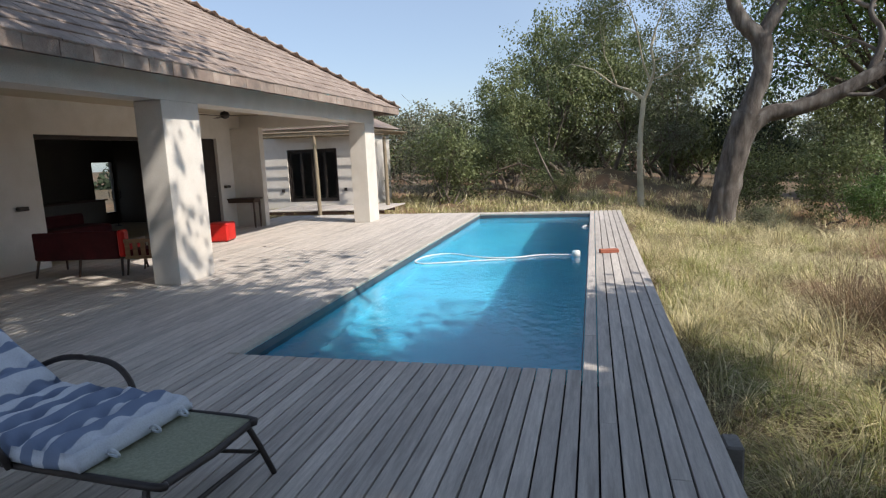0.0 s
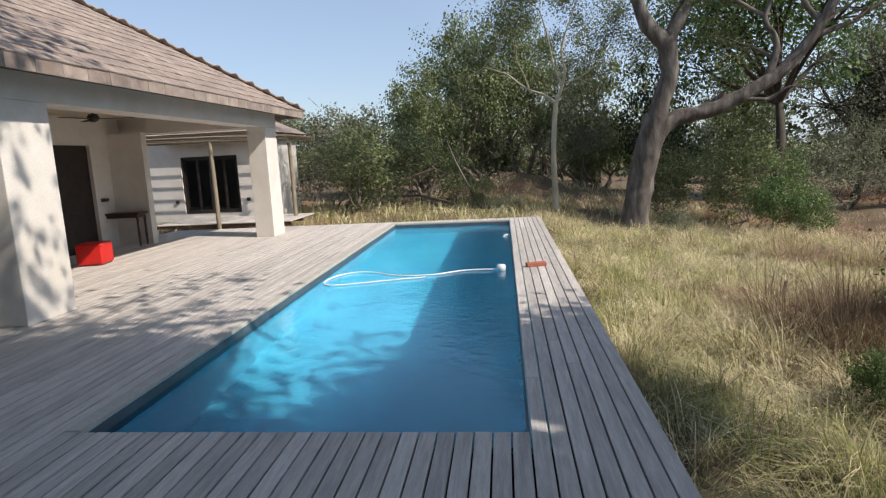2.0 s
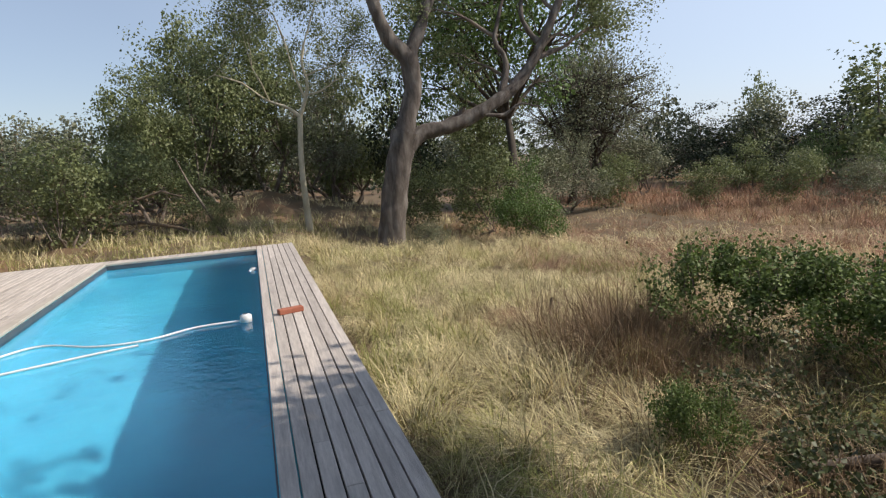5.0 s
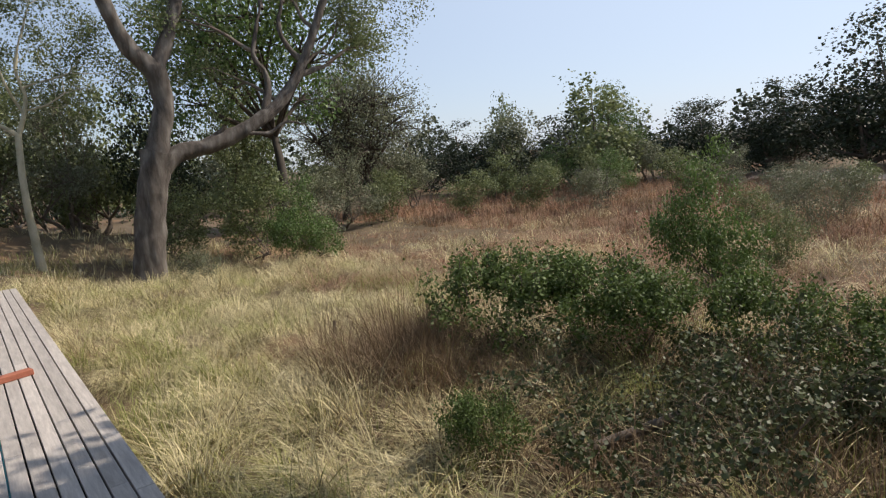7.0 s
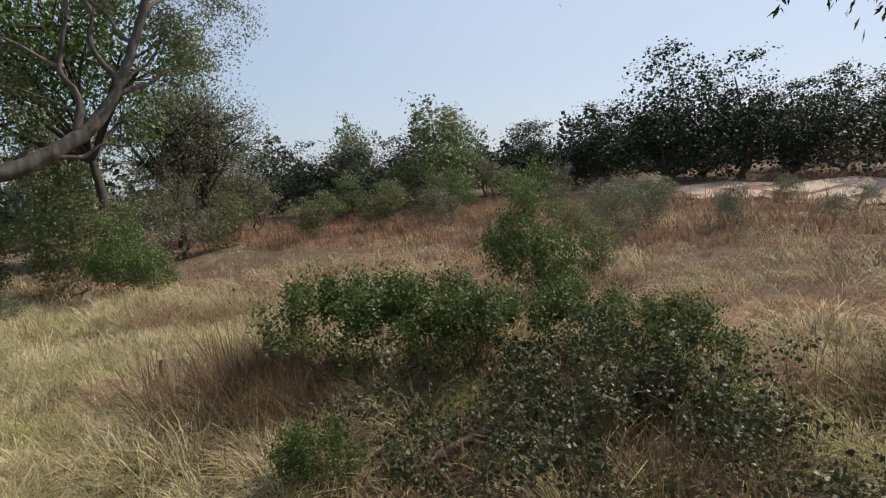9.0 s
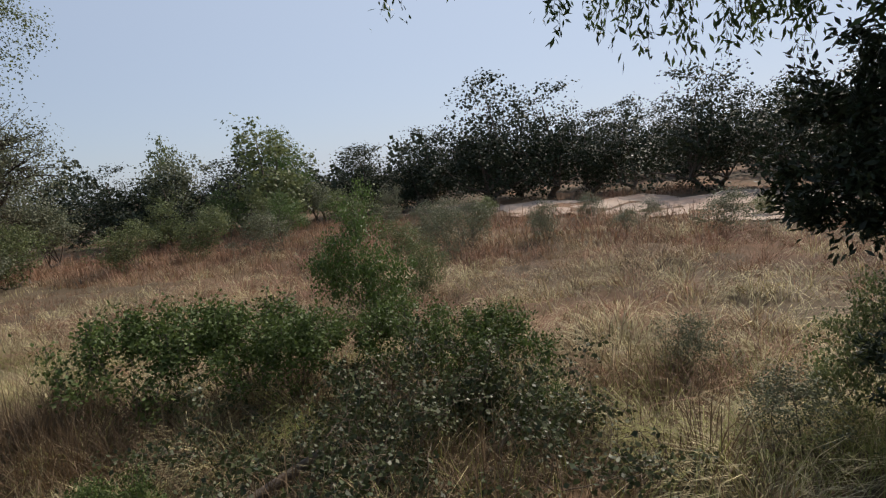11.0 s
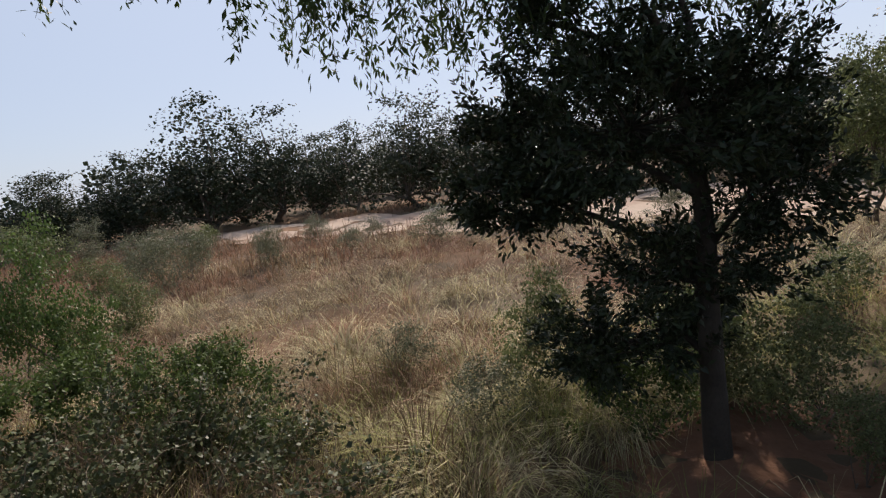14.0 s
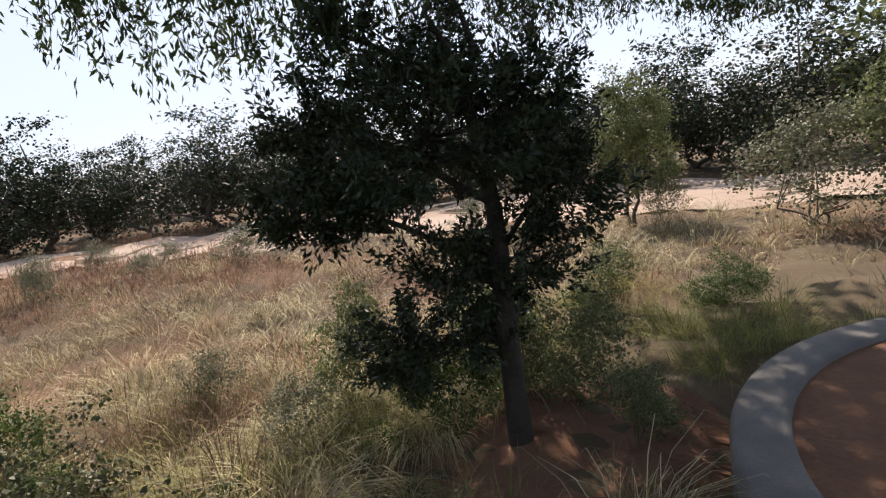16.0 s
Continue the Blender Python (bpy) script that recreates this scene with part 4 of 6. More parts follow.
# ---- trees and bushes ----
def rough_bark(me, amount, seed):
    """Uneven, fluted surface on a trunk."""
    n = len(me.vertices)
    co = np.empty(n * 3, dtype=np.float32)
    me.vertices.foreach_get("co", co)
    co = co.reshape(-1, 3)
    for i in range(n):
        v = Vector(co[i])
        k = noise.noise(v * 1.6 + Vector((seed, 0, 0))) * 1.2 + noise.noise(Vector((v.x * 7, v.y * 7, v.z * 1.2))) * 0.5
        co[i] += np.array(noise.noise_vector(v * 2.5)) * amount * 0.5 + amount * k * 0.4
    me.vertices.foreach_set("co", co.ravel())


def big_tree():
    g = np.random.default_rng(17)
    root = new("large_tree")
    gx, gy = 4.3, 17.2
    z = gz(gx, gy)
    limbs = [
        ([(4.2, 17.2, z - 0.3), (4.27, 17.2, z + 0.15), (4.4, 17.2, 0.0), (4.62, 17.2, 1.2), (4.98, 17.2, 2.6)], [0.62, 0.47, 0.42, 0.41, 0.43]),
        ([(4.9, 17.2, 2.3), (5.2, 17.25, 3.3), (5.41, 17.3, 4.1), (5.30, 17.3, 5.1)], [0.34, 0.30, 0.28, 0.33]),
        ([(5.36, 17.3, 4.9), (4.75, 17.2, 5.5), (4.35, 17.1, 6.3), (4.06, 17.0, 7.4), (3.7, 16.9, 9.2)], [0.27, 0.24, 0.2, 0.18, 0.12]),
        ([(5.30, 17.3, 4.95), (5.8, 17.4, 5.9), (6.4, 17.5, 7.4), (7.1, 17.4, 9.6)], [0.26, 0.2, 0.18, 0.12]),
        ([(4.9, 17.2, 2.1), (5.6, 17.2, 2.55), (6.3, 17.15, 2.7), (7.14, 17.1, 2.95), (7.9, 17.0, 3.3), (8.85, 17.0, 3.9), (9.7, 16.9, 4.95), (10.4, 16.8, 6.3), (11.1, 16.7, 8.0), (11.6, 16.6, 9.8)],
         [0.34, 0.27, 0.24, 0.27, 0.21, 0.21, 0.16, 0.14, 0.11, 0.07]),
        ([(9.6, 16.9, 4.8), (10.5, 17.2, 5.1), (11.2, 17.4, 5.3)], [0.12, 0.08, 0.03]),
        ([(6.3, 17.15, 2.75), (6.9, 17.0, 3.15), (7.0, 16.9, 3.3)], [0.1, 0.07, 0.04]),
        ([(8.3, 17.0, 3.5), (8.7, 17.2, 4.6), (8.4, 17.3, 5.6), (8.9, 17.4, 7.2)], [0.13, 0.1, 0.08, 0.04]),
        ([(9.9, 16.9, 5.2), (9.3, 17.1, 6.2), (9.6, 17.2, 7.4)], [0.11, 0.08, 0.04]),
        ([(7.5, 17.0, 3.1), (8.3, 16.8, 3.0), (8.9, 16.7, 3.3), (9.6, 16.6, 3.2)], [0.08, 0.06, 0.04, 0.02]),
    ]
    paths = [smooth_path(p, r, 14) for p, r in limbs]
    v, f = tubes(paths[:1], 40)
    me = np_mesh("trunk", v, f)
    rough_bark(me, 0.11, 3)
    me.shade_smooth()
    link("trunk", me, BARK, root)
    for p in paths[1:]:
        v, f = tubes([p], 22)
        me = np_mesh("limb", v, f)
        rough_bark(me, 0.075, 9)
        me.shade_smooth()
        link("limb", me, BARK, root)
    tips, tw = [], []
    for start, d, ln in (((3.75, 16.9, 8.8), (-0.3, 0, 1), 2.2), ((4.1, 17, 7.4), (-1, 0.3, 0.7), 2.2), ((7.0, 17.4, 9.4), (0.4, 0, 1), 2.2), ((6.4, 17.5, 7.6), (0.2, 0.9, 0.7), 2.2),
                         ((11.5, 16.6, 9.6), (0.4, 0, 1), 2.0), ((9.6, 16.9, 4.9), (0.7, 0.5, 0.6), 1.5), ((11.1, 17.4, 5.3), (0.6, 0.2, 0.3), 1.2), ((10.9, 16.7, 7.4), (0.9, 0.2, 0.5), 1.8), ((8.9, 17.4, 7.0), (0.2, 0.3, 1), 1.6), ((8.5, 17.3, 5.6), (-0.8, 0.3, 0.5), 1.3), ((9.6, 17.2, 7.2), (-0.3, 0.3, 1), 1.5), ((8.9, 17.0, 4.0), (-0.3, 0.8, 1), 1.5), ((11.1, 16.7, 8.0), (0.3, -0.7, 0.9), 1.8), ((10.4, 16.8, 6.4), (-0.6, 0.9, 0.8), 1.6)):
        a, b = grow(g, start, d, ln, 0.08, 4, (2, 3), 0.55, 0.1, shrink=0.72)
        tw += a
        tips += b
    v, f = branch_tubes(thin_out(tw, 500), 0.03)
    tagged(link("branchwork", np_mesh("branchwork", v, f), TWIG, root), kind="stuff")
    v, f = leaves_at(g, tips, 9, 0.3, 0.085, 0.2, count=42000)
    link("crown", np_mesh("crown", v, f), LEAF_OLIVE, root)
    tagged(root, "large leaning tree with fissured grey bark and forked limbs", "tree")


def thin_tree():
    g = np.random.default_rng(23)
    root = new("slender_tree")
    y = 21.0
    limbs = [([(1.98, y, gz(2, y) - 0.2), (1.95, y, 0.3), (1.92, y, 1.2), (1.95, y, 2.4), (2.05, y, 3.6)], [0.16, 0.125, 0.11, 0.1, 0.1]),
             ([(2.05, y, 3.55), (1.75, y, 3.8), (1.5, y, 3.95), (0.9, y, 4.2), (0.3, y, 4.7)], [0.08, 0.065, 0.05, 0.04, 0.02]),
             ([(2.05, y, 3.55), (2.3, y, 4.2), (2.42, y, 4.8), (2.3, y, 5.6), (2.6, y, 6.6)], [0.08, 0.07, 0.055, 0.045, 0.02]),
             ([(2.3, y, 4.2), (2.0, y, 5.0), (1.8, y - 0.1, 6.0)], [0.05, 0.04, 0.02])]
    for k, (p, r) in enumerate(limbs):
        v, f = tubes([smooth_path(p, r)], 10)
        me = np_mesh("trunk" if k == 0 else "limb", v, f)
        me.shade_smooth()
        link(me.name, me, PALEBARK, root)
    tips, tw = [], []
    for s, d, ln in (((0.4, y, 4.6), (-0.8, 0, 0.6), 1.3), ((1.0, y, 4.2), (-0.2, -0.6, 0.8), 1.3), ((2.6, y, 6.5), (0.3, 0, 1), 1.2), ((1.8, y, 6.0), (-0.4, 0, 1), 1.2), ((2.4, y, 5.0), (1, 0, 0.5), 1.4), ((2.3, y, 5.5), (0.2, 0.8, 0.4), 1.3), ((2.3, y, 4.3), (1, -0.3, 0.2), 1.3)):
        a, b = grow(g, s, d, ln, 0.035, 4, (2, 3), 0.6, 0.05, shrink=0.72)
        tw += a
        tips += b
    v, f = branch_tubes(thin_out(tw, 400), 0.02)
    tagged(link("branchwork", np_mesh("branchwork", v, f), PALEBARK, root), kind="stuff")
    v, f = leaves_at(g, tips, 7, 0.26, 0.075, 0.3, count=22000)
    link("crown", np_mesh("crown", v, f), LEAF_OLIVE, root)
    tagged(root, "slender tree with a pale bare trunk and light olive crown", "tree")


def hanging_tree():
    """The tall tree behind the lookout whose drooping sprays hang over the view."""
    g = np.random.default_rng(29)
    root = new("overhanging_tree")
    x, y, z = -2.6, -8.3, -0.75
    top = (x + 0.5, y + 0.3, 4.0)
    limbs = [([(x, y, z - 0.3), (x + 0.1, y, 0.6), (x + 0.2, y + 0.1, 2.4), top], [0.42, 0.33, 0.28, 0.26]),
             ([top, (0.2, -6.2, 6.0), (2.6, -4.2, 6.6), (5.0, -2.4, 6.0), (6.2, -1.2, 5.2)], [0.2, 0.16, 0.12, 0.08, 0.04]),
             ([top, (0.4, -7.4, 5.8), (3.0, -6.4, 6.6), (5.4, -5.2, 6.1), (6.8, -4.2, 5.2)], [0.2, 0.16, 0.12, 0.08, 0.04]),
             ([top, (-0.6, -5.6, 6.8), (1.2, -2.8, 8.0), (3.2, -0.6, 7.6), (4.8, 0.4, 6.4)], [0.2, 0.15, 0.11, 0.07, 0.04]),
             ([top, (0.5, -9.0, 6.2), (2.8, -9.2, 7.4), (5.2, -8.4, 7.2), (7.0, -7.0, 6.2)], [0.2, 0.15, 0.11, 0.07, 0.04]),
             ([top, (1.8, -8.2, 6.6), (5.0, -8.7, 8.0), (8.0, -8.9, 8.6), (10.6, -8.8, 8.0)], [0.2, 0.16, 0.12, 0.08, 0.04]),
             ([top, (1.6, -7.6, 6.8), (5.0, -7.2, 8.2), (8.0, -7.0, 8.8), (10.6, -6.8, 8.4)], [0.2, 0.16, 0.12, 0.08, 0.04]),
             ([top, (-1.5, -6.0, 8.4), (0.2, -4.4, 10.6), (2.2, -3.2, 11.6)], [0.2, 0.15, 0.1, 0.05]),
             ([top, (-1.0, -8.0, 9.0), (0.8, -7.6, 11.6), (2.0, -6.4, 12.8)], [0.19, 0.14, 0.1, 0.05])]
    sm = [smooth_path(p, r) for p, r in limbs]
    for k, p in enumerate(sm):
        tv, tf = tubes([p], 10)
        me = np_mesh("trunk" if k == 0 else "limb", tv, tf)
        me.shade_smooth()
        link(me.name, me, BARK, root)
    tips, tw = [], []
    for p in sm[1:]:
        for q, r in p[5:]:
            for _ in range(3):
                d = Vector((g.normal(), g.normal(), g.uniform(0.0, 0.7)))
                a, c = grow(g, q, d, g.uniform(1.0, 1.6), max(0.02, r * 0.4), 2, (2, 3), 0.6, 0.0, shrink=0.7)
                tw += a
                tips += c
    # drooping sprays of leaves below the outer twigs
    strands, cs = [], []
    for k in range(440):
        p = np.array([g.uniform(4.4, 7.0), g.uniform(-10.2, 0.9), g.uniform(4.0, 5.0)])
        if k % 3 == 0:
            p = np.array([g.uniform(4.6, 8.2), g.uniform(-11.0, -6.0), g.uniform(4.2, 5.2)])
        if p[1] > 0.2 and g.random() < 0.5:
            continue
        dense = 0.5 + 0.5 * math.sin(p[1] * 2.1 + 1.0) * math.cos(p[0] * 1.7)
        low = 2.0 + 0.9 * g.random() + 0.5 * dense + 0.6 * max(0, p[1] + 2.2) + 0.12 * (p[0] - 4.6) + 0.35 * (p[1] < -5.6)
        ln = max(0.5, p[2] - low)
        drift = g.normal(size=2) * 0.22
        pts = []
        for i in range(6):
            t = i / 5
            q = p + np.array([drift[0] * t, drift[1] * t, -ln * t]) + 0.05 * np.array([math.sin(t * 6 + k), math.cos(t * 5 + k), 0])
            pts.append((tuple(q), 0.007 - 0.005 * t))
        strands.append(pts)
        m = int(ln * 85)
        tt = g.random(m) ** 0.75
        knot = 0.04 + 0.05 * (np.sin(tt * 14 + k) > 0)
        cs.append(p + np.stack([drift[0] * tt, drift[1] * tt, -ln * tt], -1) + g.normal(size=(m, 3)) * knot[:, None])
    tv, tf = tubes(strands, 3)
    tagged(link("spraywork", np_mesh("spraywork", tv, tf), TWIG, root), kind="stuff")
    tv, tf = leaf_mesh(np.concatenate(cs), 0.085, g, 1.3, 0.15)
    link("hanging_foliage", np_mesh("hanging_foliage", tv, tf), LEAF_DARKISH, root)
    tv, tf = branch_tubes(thin_out(tw, 900), 0.03)
    tagged(link("branchwork", np_mesh("branchwork", tv, tf), TWIG, root), kind="stuff")
    # upper storeys of the crown: unseen closed clumps, added to shade deck, pool and roof
    heads = []
    for _ in range(540):
        q = np.array([g.uniform(3.4, 9.4), 0, g.uniform(5.6, 11.6)])
        q[1] = g.uniform(-7.6, 0.45) - 0.364 * (q[0] - 1.04 * q[2]) - 0.38 * q[2]
        if q[1] > -9.6:
            heads.append((tuple(q), (0, 0, 1), 0))
    for _ in range(45):
        h = g.uniform(5.4, 7.2)
        heads.append(((g.uniform(0.1, 1.4) + 1.04 * h, g.uniform(0.8, 2.2) - 0.38 * h, h), (0, 0, 1), 0))
    # more clumps above the view, added to shade the fire circle
    for _ in range(140):
        heads.append(((g.uniform(8.6, 14.5), g.uniform(-13.2, -6.6), g.uniform(7.2, 10.0)), (0, 0, 1), 0))
    for _ in range(150):
        h, xr = g.uniform(9.4, 12.2), g.uniform(-8.4, -5.2)
        zr = 3 + 0.63 * (-5.15 - xr)
        heads.append(((xr + 1.04 * (h - zr), g.uniform(-5.5, 4.0) - 0.38 * (h - zr), h), (0, 0, 1), 0))
    hv, hf = leaves_at(g, heads, 46, 0.48, 0.24, 0.3, aspect=0.36)
    link("upper_crown", np_mesh("upper_crown", hv, hf), LEAF_DARKISH, root)
    tv, tf = leaves_at(g, tips, 1, 0.38, 0.17, 0.5, aspect=0.34, count=18000, clusters=1800)
    link("crown", np_mesh("crown", tv, tf), LEAF_DARKISH, root)
    tagged(root, "tall spreading tree with long drooping sprays of narrow leaves", "tree")


def dark_tree():
    """The small tree by the lookout: uneven lobes of spiky leaf rosettes on thin boughs."""
    g = np.random.default_rng(41)
    root = new("dark_tree")
    x, y = 4.4, -4.5
    z = gz(x, y)
    trunk = smooth_path([(x, y, z - 0.2), (x + 0.03, y, z + 0.5), (x - 0.02, y + 0.03, 0.4), (x + 0.03, y, 1.3), (x + 0.06, y + 0.15, 2.2), (x + 0.1, y + 0.3, 2.6)], [0.11, 0.09, 0.08, 0.06, 0.035, 0.015])
    v, f = tubes([trunk], 12)
    me = np_mesh("trunk", v, f)
    rough_bark(me, 0.02, 5)
    me.shade_smooth()
    link("trunk", me, DARKTWIG, root)
    wide, deep = np.array([0.39, 0.92, 0]), np.array([0.92, -0.39, 0])
    lobes = [(0.45, 0, 1.75, 1.15, 0.62, 175), (0.65, 0.1, 2.3, 0.85, 0.36, 62), (1.3, -0.1, 1.38, 0.52, 0.27, 72), (1.35, 0.2, 1.95, 0.42, 0.22, 34), (-0.5, 0, 1.3, 0.5, 0.42, 56),
             (0.1, 0, 0.72, 0.78, 0.36, 92), (0.85, 0, 0.15, 0.42, 0.34, 48), (0.35, 0.1, 0.2, 0.5, 0.2, 30), (-0.35, 0.1, 2.05, 0.5, 0.4, 24), (1.1, 0, 2.62, 0.3, 0.16, 16), (0.15, 0, 2.75, 0.35, 0.18, 10)]
    paths, tips = [], []
    for a, b, h, ra, rh, n in lobes:
        heart = np.array([x, y, h]) + wide * a + deep * b
        hub_z = float(np.clip(h - 0.35 - 0.3 * abs(a), z + 0.75, 2.3))
        hub = np.array([x, y, hub_z])
        mid = hub * 0.45 + heart * 0.55 + np.array([0, 0, 0.08])
        paths.append(smooth_path([tuple(hub), tuple(mid), tuple(heart)], [0.03, 0.022, 0.012], 3))
        for _ in range(n):
            o = g.normal(size=3)
            o *= g.random() ** 0.4 / np.linalg.norm(o)
            p = heart + wide * o[0] * ra + deep * o[1] * ra * 0.85 + np.array([0, 0, o[2] * rh])
            if g.random() < 0.35:
                start = hub * 0.4 + heart * 0.6 if g.random() < 0.5 else heart
                q = start * 0.5 + p * 0.5 + g.normal(size=3) * 0.05
                paths.append([(tuple(start), 0.009), (tuple(q), 0.006), (tuple(p), 0.003)])
            d = p - heart + np.array([0, 0, 0.15])
            tips.append((p, d / (np.linalg.norm(d) + 1e-9)))
    v, f = tubes(paths[:], 4)
    tagged(link("branchwork", np_mesh("branchwork", v, f), DARKTWIG, root), kind="stuff")
    # each tip carries a short shoot with leaves standing off it
    per = 74
    P = np.repeat(np.array([t[0] for t in tips]), per, 0)
    D = np.repeat(np.array([t[1] for t in tips]), per, 0)
    along = g.uniform(-0.12, 0.13, (len(P), 1))
    shoot = D + 0.35 * np.repeat(g.normal(size=(len(tips), 3)), per, 0)
    C = P + shoot * along + g.normal(size=P.shape) * 0.035
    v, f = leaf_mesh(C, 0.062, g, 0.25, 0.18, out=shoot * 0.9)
    link("crown", np_mesh("crown", v, f), LEAF_SILHOUETTE, root)
    tagged(root, "small dense narrow leaved tree by the lookout, coloured as a backlit silhouette", "tree")


def tangle():
    """The low twiggy bush beside the deck."""
    g = np.random.default_rng(43)
    root = new("tangled_bush")
    cx, cy = 5.0, 0.25
    tw, tips = [], []
    for k in range(85):
        px, py = cx + g.normal() * 0.75, cy + g.normal() * 0.85
        d = Vector((g.normal() * 0.9, g.normal() * 0.9, 0.75))
        aa, bb = grow(g, (px, py, gz(px, py) - 0.05), d, g.uniform(0.35, 0.6), 0.012, 3, (1, 3), 0.75, -0.12, shrink=0.75, wob=0.28, min_r=0.003)
        tw += aa
        tips += bb
    v, f = tubes(tw, 4)
    link("twigwork", np_mesh("twigwork", v, f), PALETWIG, root)
    v, f = leaves_at(g, tips, 3, 0.055, 0.046, 0.1, aspect=0.35, count=30000)
    link("leaves", np_mesh("leaves", v, f), LEAF_WAXY, root)
    tagged(root, "low tangled bush of bare twigs and waxy grey green leaves", "bush")


BROWNGRASS = mat("brown dead grass", (0.27, 0.19, 0.115), (0.17, 0.115, 0.07), 0.8, 0.8, 0, island=0.4, world_space=True, translucent=0.2, stain=(0.36, 0.27, 0.16), stain_scale=1.2)
# leaf colour taken near black to hold the small tree's backlit shade
LEAF_SILHOUETTE = mat("very dark leaves", (0.03, 0.045, 0.02), (0.042, 0.06, 0.026), 1.2, 0.45, 0, island=0.4, translucent=0.08)
LEAF_DARKISH = mat("drooping narrow leaves", (0.06, 0.10, 0.03), (0.09, 0.13, 0.04), 1.2, 0.5, 0, island=0.3, translucent=0.35)
LEAF_GREEN2 = mat("shrub leaves", (0.085, 0.135, 0.035), (0.13, 0.18, 0.05), 1.2, 0.6, 0, island=0.4, translucent=0.3)
LEAF_WAXY = mat("waxy leaves", (0.07, 0.095, 0.035), (0.10, 0.115, 0.05), 1.2, 0.5, 0, island=0.4, spec=0.35, translucent=0.15)
PALETWIG = mat("pale twigs", (0.28, 0.22, 0.16), (0.20, 0.15, 0.11), 4, 0.85, 0.2)
TYPES = {}


def build_plants():
    T = TYPES
    T["olive"] = lobed("tree", 11, LEAF_OLIVE, TWIG, "dense olive green bushveld tree", "tree", 8, 3.0, 0.22, 8, 210, 13000, 0.13, 0.36, 0.12, 2)
    T["olive2"] = lobed("tree", 15, LEAF_OLIVE, TWIG, "broad olive green tree with low branches", "tree", 8, 3.3, 0.12, 9, 230, 13500, 0.13, 0.36, 0.11, 3)
    T["grey"] = lobed("tree", 12, LEAF_GREY, TWIG, "sparse grey green thorn tree", "tree", 8, 3.2, 0.15, 8, 170, 9500, 0.11, 0.36, 0.1, 3, twigs=160)
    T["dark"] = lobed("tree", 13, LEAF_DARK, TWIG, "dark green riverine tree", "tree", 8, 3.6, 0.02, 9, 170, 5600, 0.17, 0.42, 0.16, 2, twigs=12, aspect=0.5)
    T["farolive"] = lobed("tree", 33, LEAF_OLIVE, TWIG, "distant olive green tree", "tree", 8, 3.4, 0.08, 8, 130, 3600, 0.23, 0.5, 0.16, 2, twigs=12, aspect=0.5)
    T["fargrey"] = lobed("tree", 34, LEAF_GREY, TWIG, "distant grey green thorn tree", "tree", 8, 3.4, 0.08, 8, 120, 3000, 0.22, 0.5, 0.14, 3, twigs=40, aspect=0.5)
    T["acacia"] = lobed("tree", 14, LEAF_GREY, DARKTWIG, "spreading grey thorn tree with dark trunk", "tree", 8, 4.2, 0.30, 12, 340, 9000, 0.10, 0.42, 0.18, 1, 0.5, 330)
    T["green"] = lobed("tree", 16, LEAF_GREEN, TWIG, "bright green feathery thorn tree", "tree", 8, 3.6, 0.15, 9, 200, 10500, 0.12, 0.42, 0.14, 2, 0.65, 80)
    T["highcrown"] = lobed("tree", 19, LEAF_GREEN, DARKTWIG, "tall leafy green tree with dark limbs behind the large trunk", "tree", 8, 3.9, 0.42, 12, 260, 16000, 0.11, 0.4, 0.17, 1, 0.6, 120)
    T["bush"] = lobed("bush", 22, LEAF_OLIVE, TWIG, "rounded olive green bush in dry grass", "bush", 3, 1.7, 0.02, 7, 150, 5600, 0.075, 0.2, 0.03, 5, 0.85, 60)
    T["gbush"] = lobed("bush", 24, LEAF_GREEN, TWIG, "fresh green leafy bush", "bush", 3, 1.7, 0.02, 8, 200, 11500, 0.065, 0.19, 0.03, 6, 0.85, 80)
    T["greybush"] = lobed("bush", 26, LEAF_GREY, TWIG, "grey green scrubby bush", "bush", 3, 1.7, 0.02, 7, 140, 4600, 0.07, 0.2, 0.03, 6, 0.8, 110)
    T["upright"] = tree("bush", 28, LEAF_GREEN2, TWIG, "upright leafy shrub with green shoots", "bush", 2, 0.8, 0.009, 3, 0.3, 0.4, leaves=7500, leaf=0.07, clump=0.1, stems=34, stem_spread=0.62, twigs=220, shrink=0.72, split=(1, 2), aspect=0.32, along=True)
    T["dead"] = tree("bush", 30, LEAF_BROWN, TWIG, "leafless grey brown thicket", "bush", 3, 0.2, 0.02, 4, 0.8, 0.0, leaves=900, leaf=0.06, clump=0.14, stems=9, stem_spread=0.7, twigs=260, shrink=0.76)
    base = {}
    for k, ob in T.items():
        me = [c for c in ob.children if c.name.startswith("crown")][0].data
        base[k] = float(np.quantile([q.co.z for q in me.vertices], 0.992))
    used = set()

    def plant(kind, x, y, h, rz=0.0, wide=1.0, label=""):
        s = h / base[kind]
        ob = T[kind] if kind not in used else copy_thing(T[kind], Matrix())
        used.add(kind)
        ob.scale = (1, 1, 1)
        ob.matrix_basis = pose(x, y, gz(x, y) - 0.05, 0, 0, rz) @ Matrix.Diagonal((s * wide, s * wide, s, 1))
        if label:
            ob["label"] = label
        return ob

    big_tree()
    thin_tree()
    hanging_tree()
    dark_tree()
    tangle()
    # beyond the pool
    plant("fargrey", -12.7, 38.7, 6.0, 10)
    plant("fargrey", -11.4, 44.2, 5.4, 100)
    plant("fargrey", -15.5, 33, 5.2, 200)
    plant("dead", -10.2, 27, 4.5, 30, 1.0)
    plant("fargrey", -9.6, 33.5, 4.8, 140)
    plant("olive", -4.2, 27.2, 6.8, 20, 0.8, "tall dark olive tree beyond the pool")
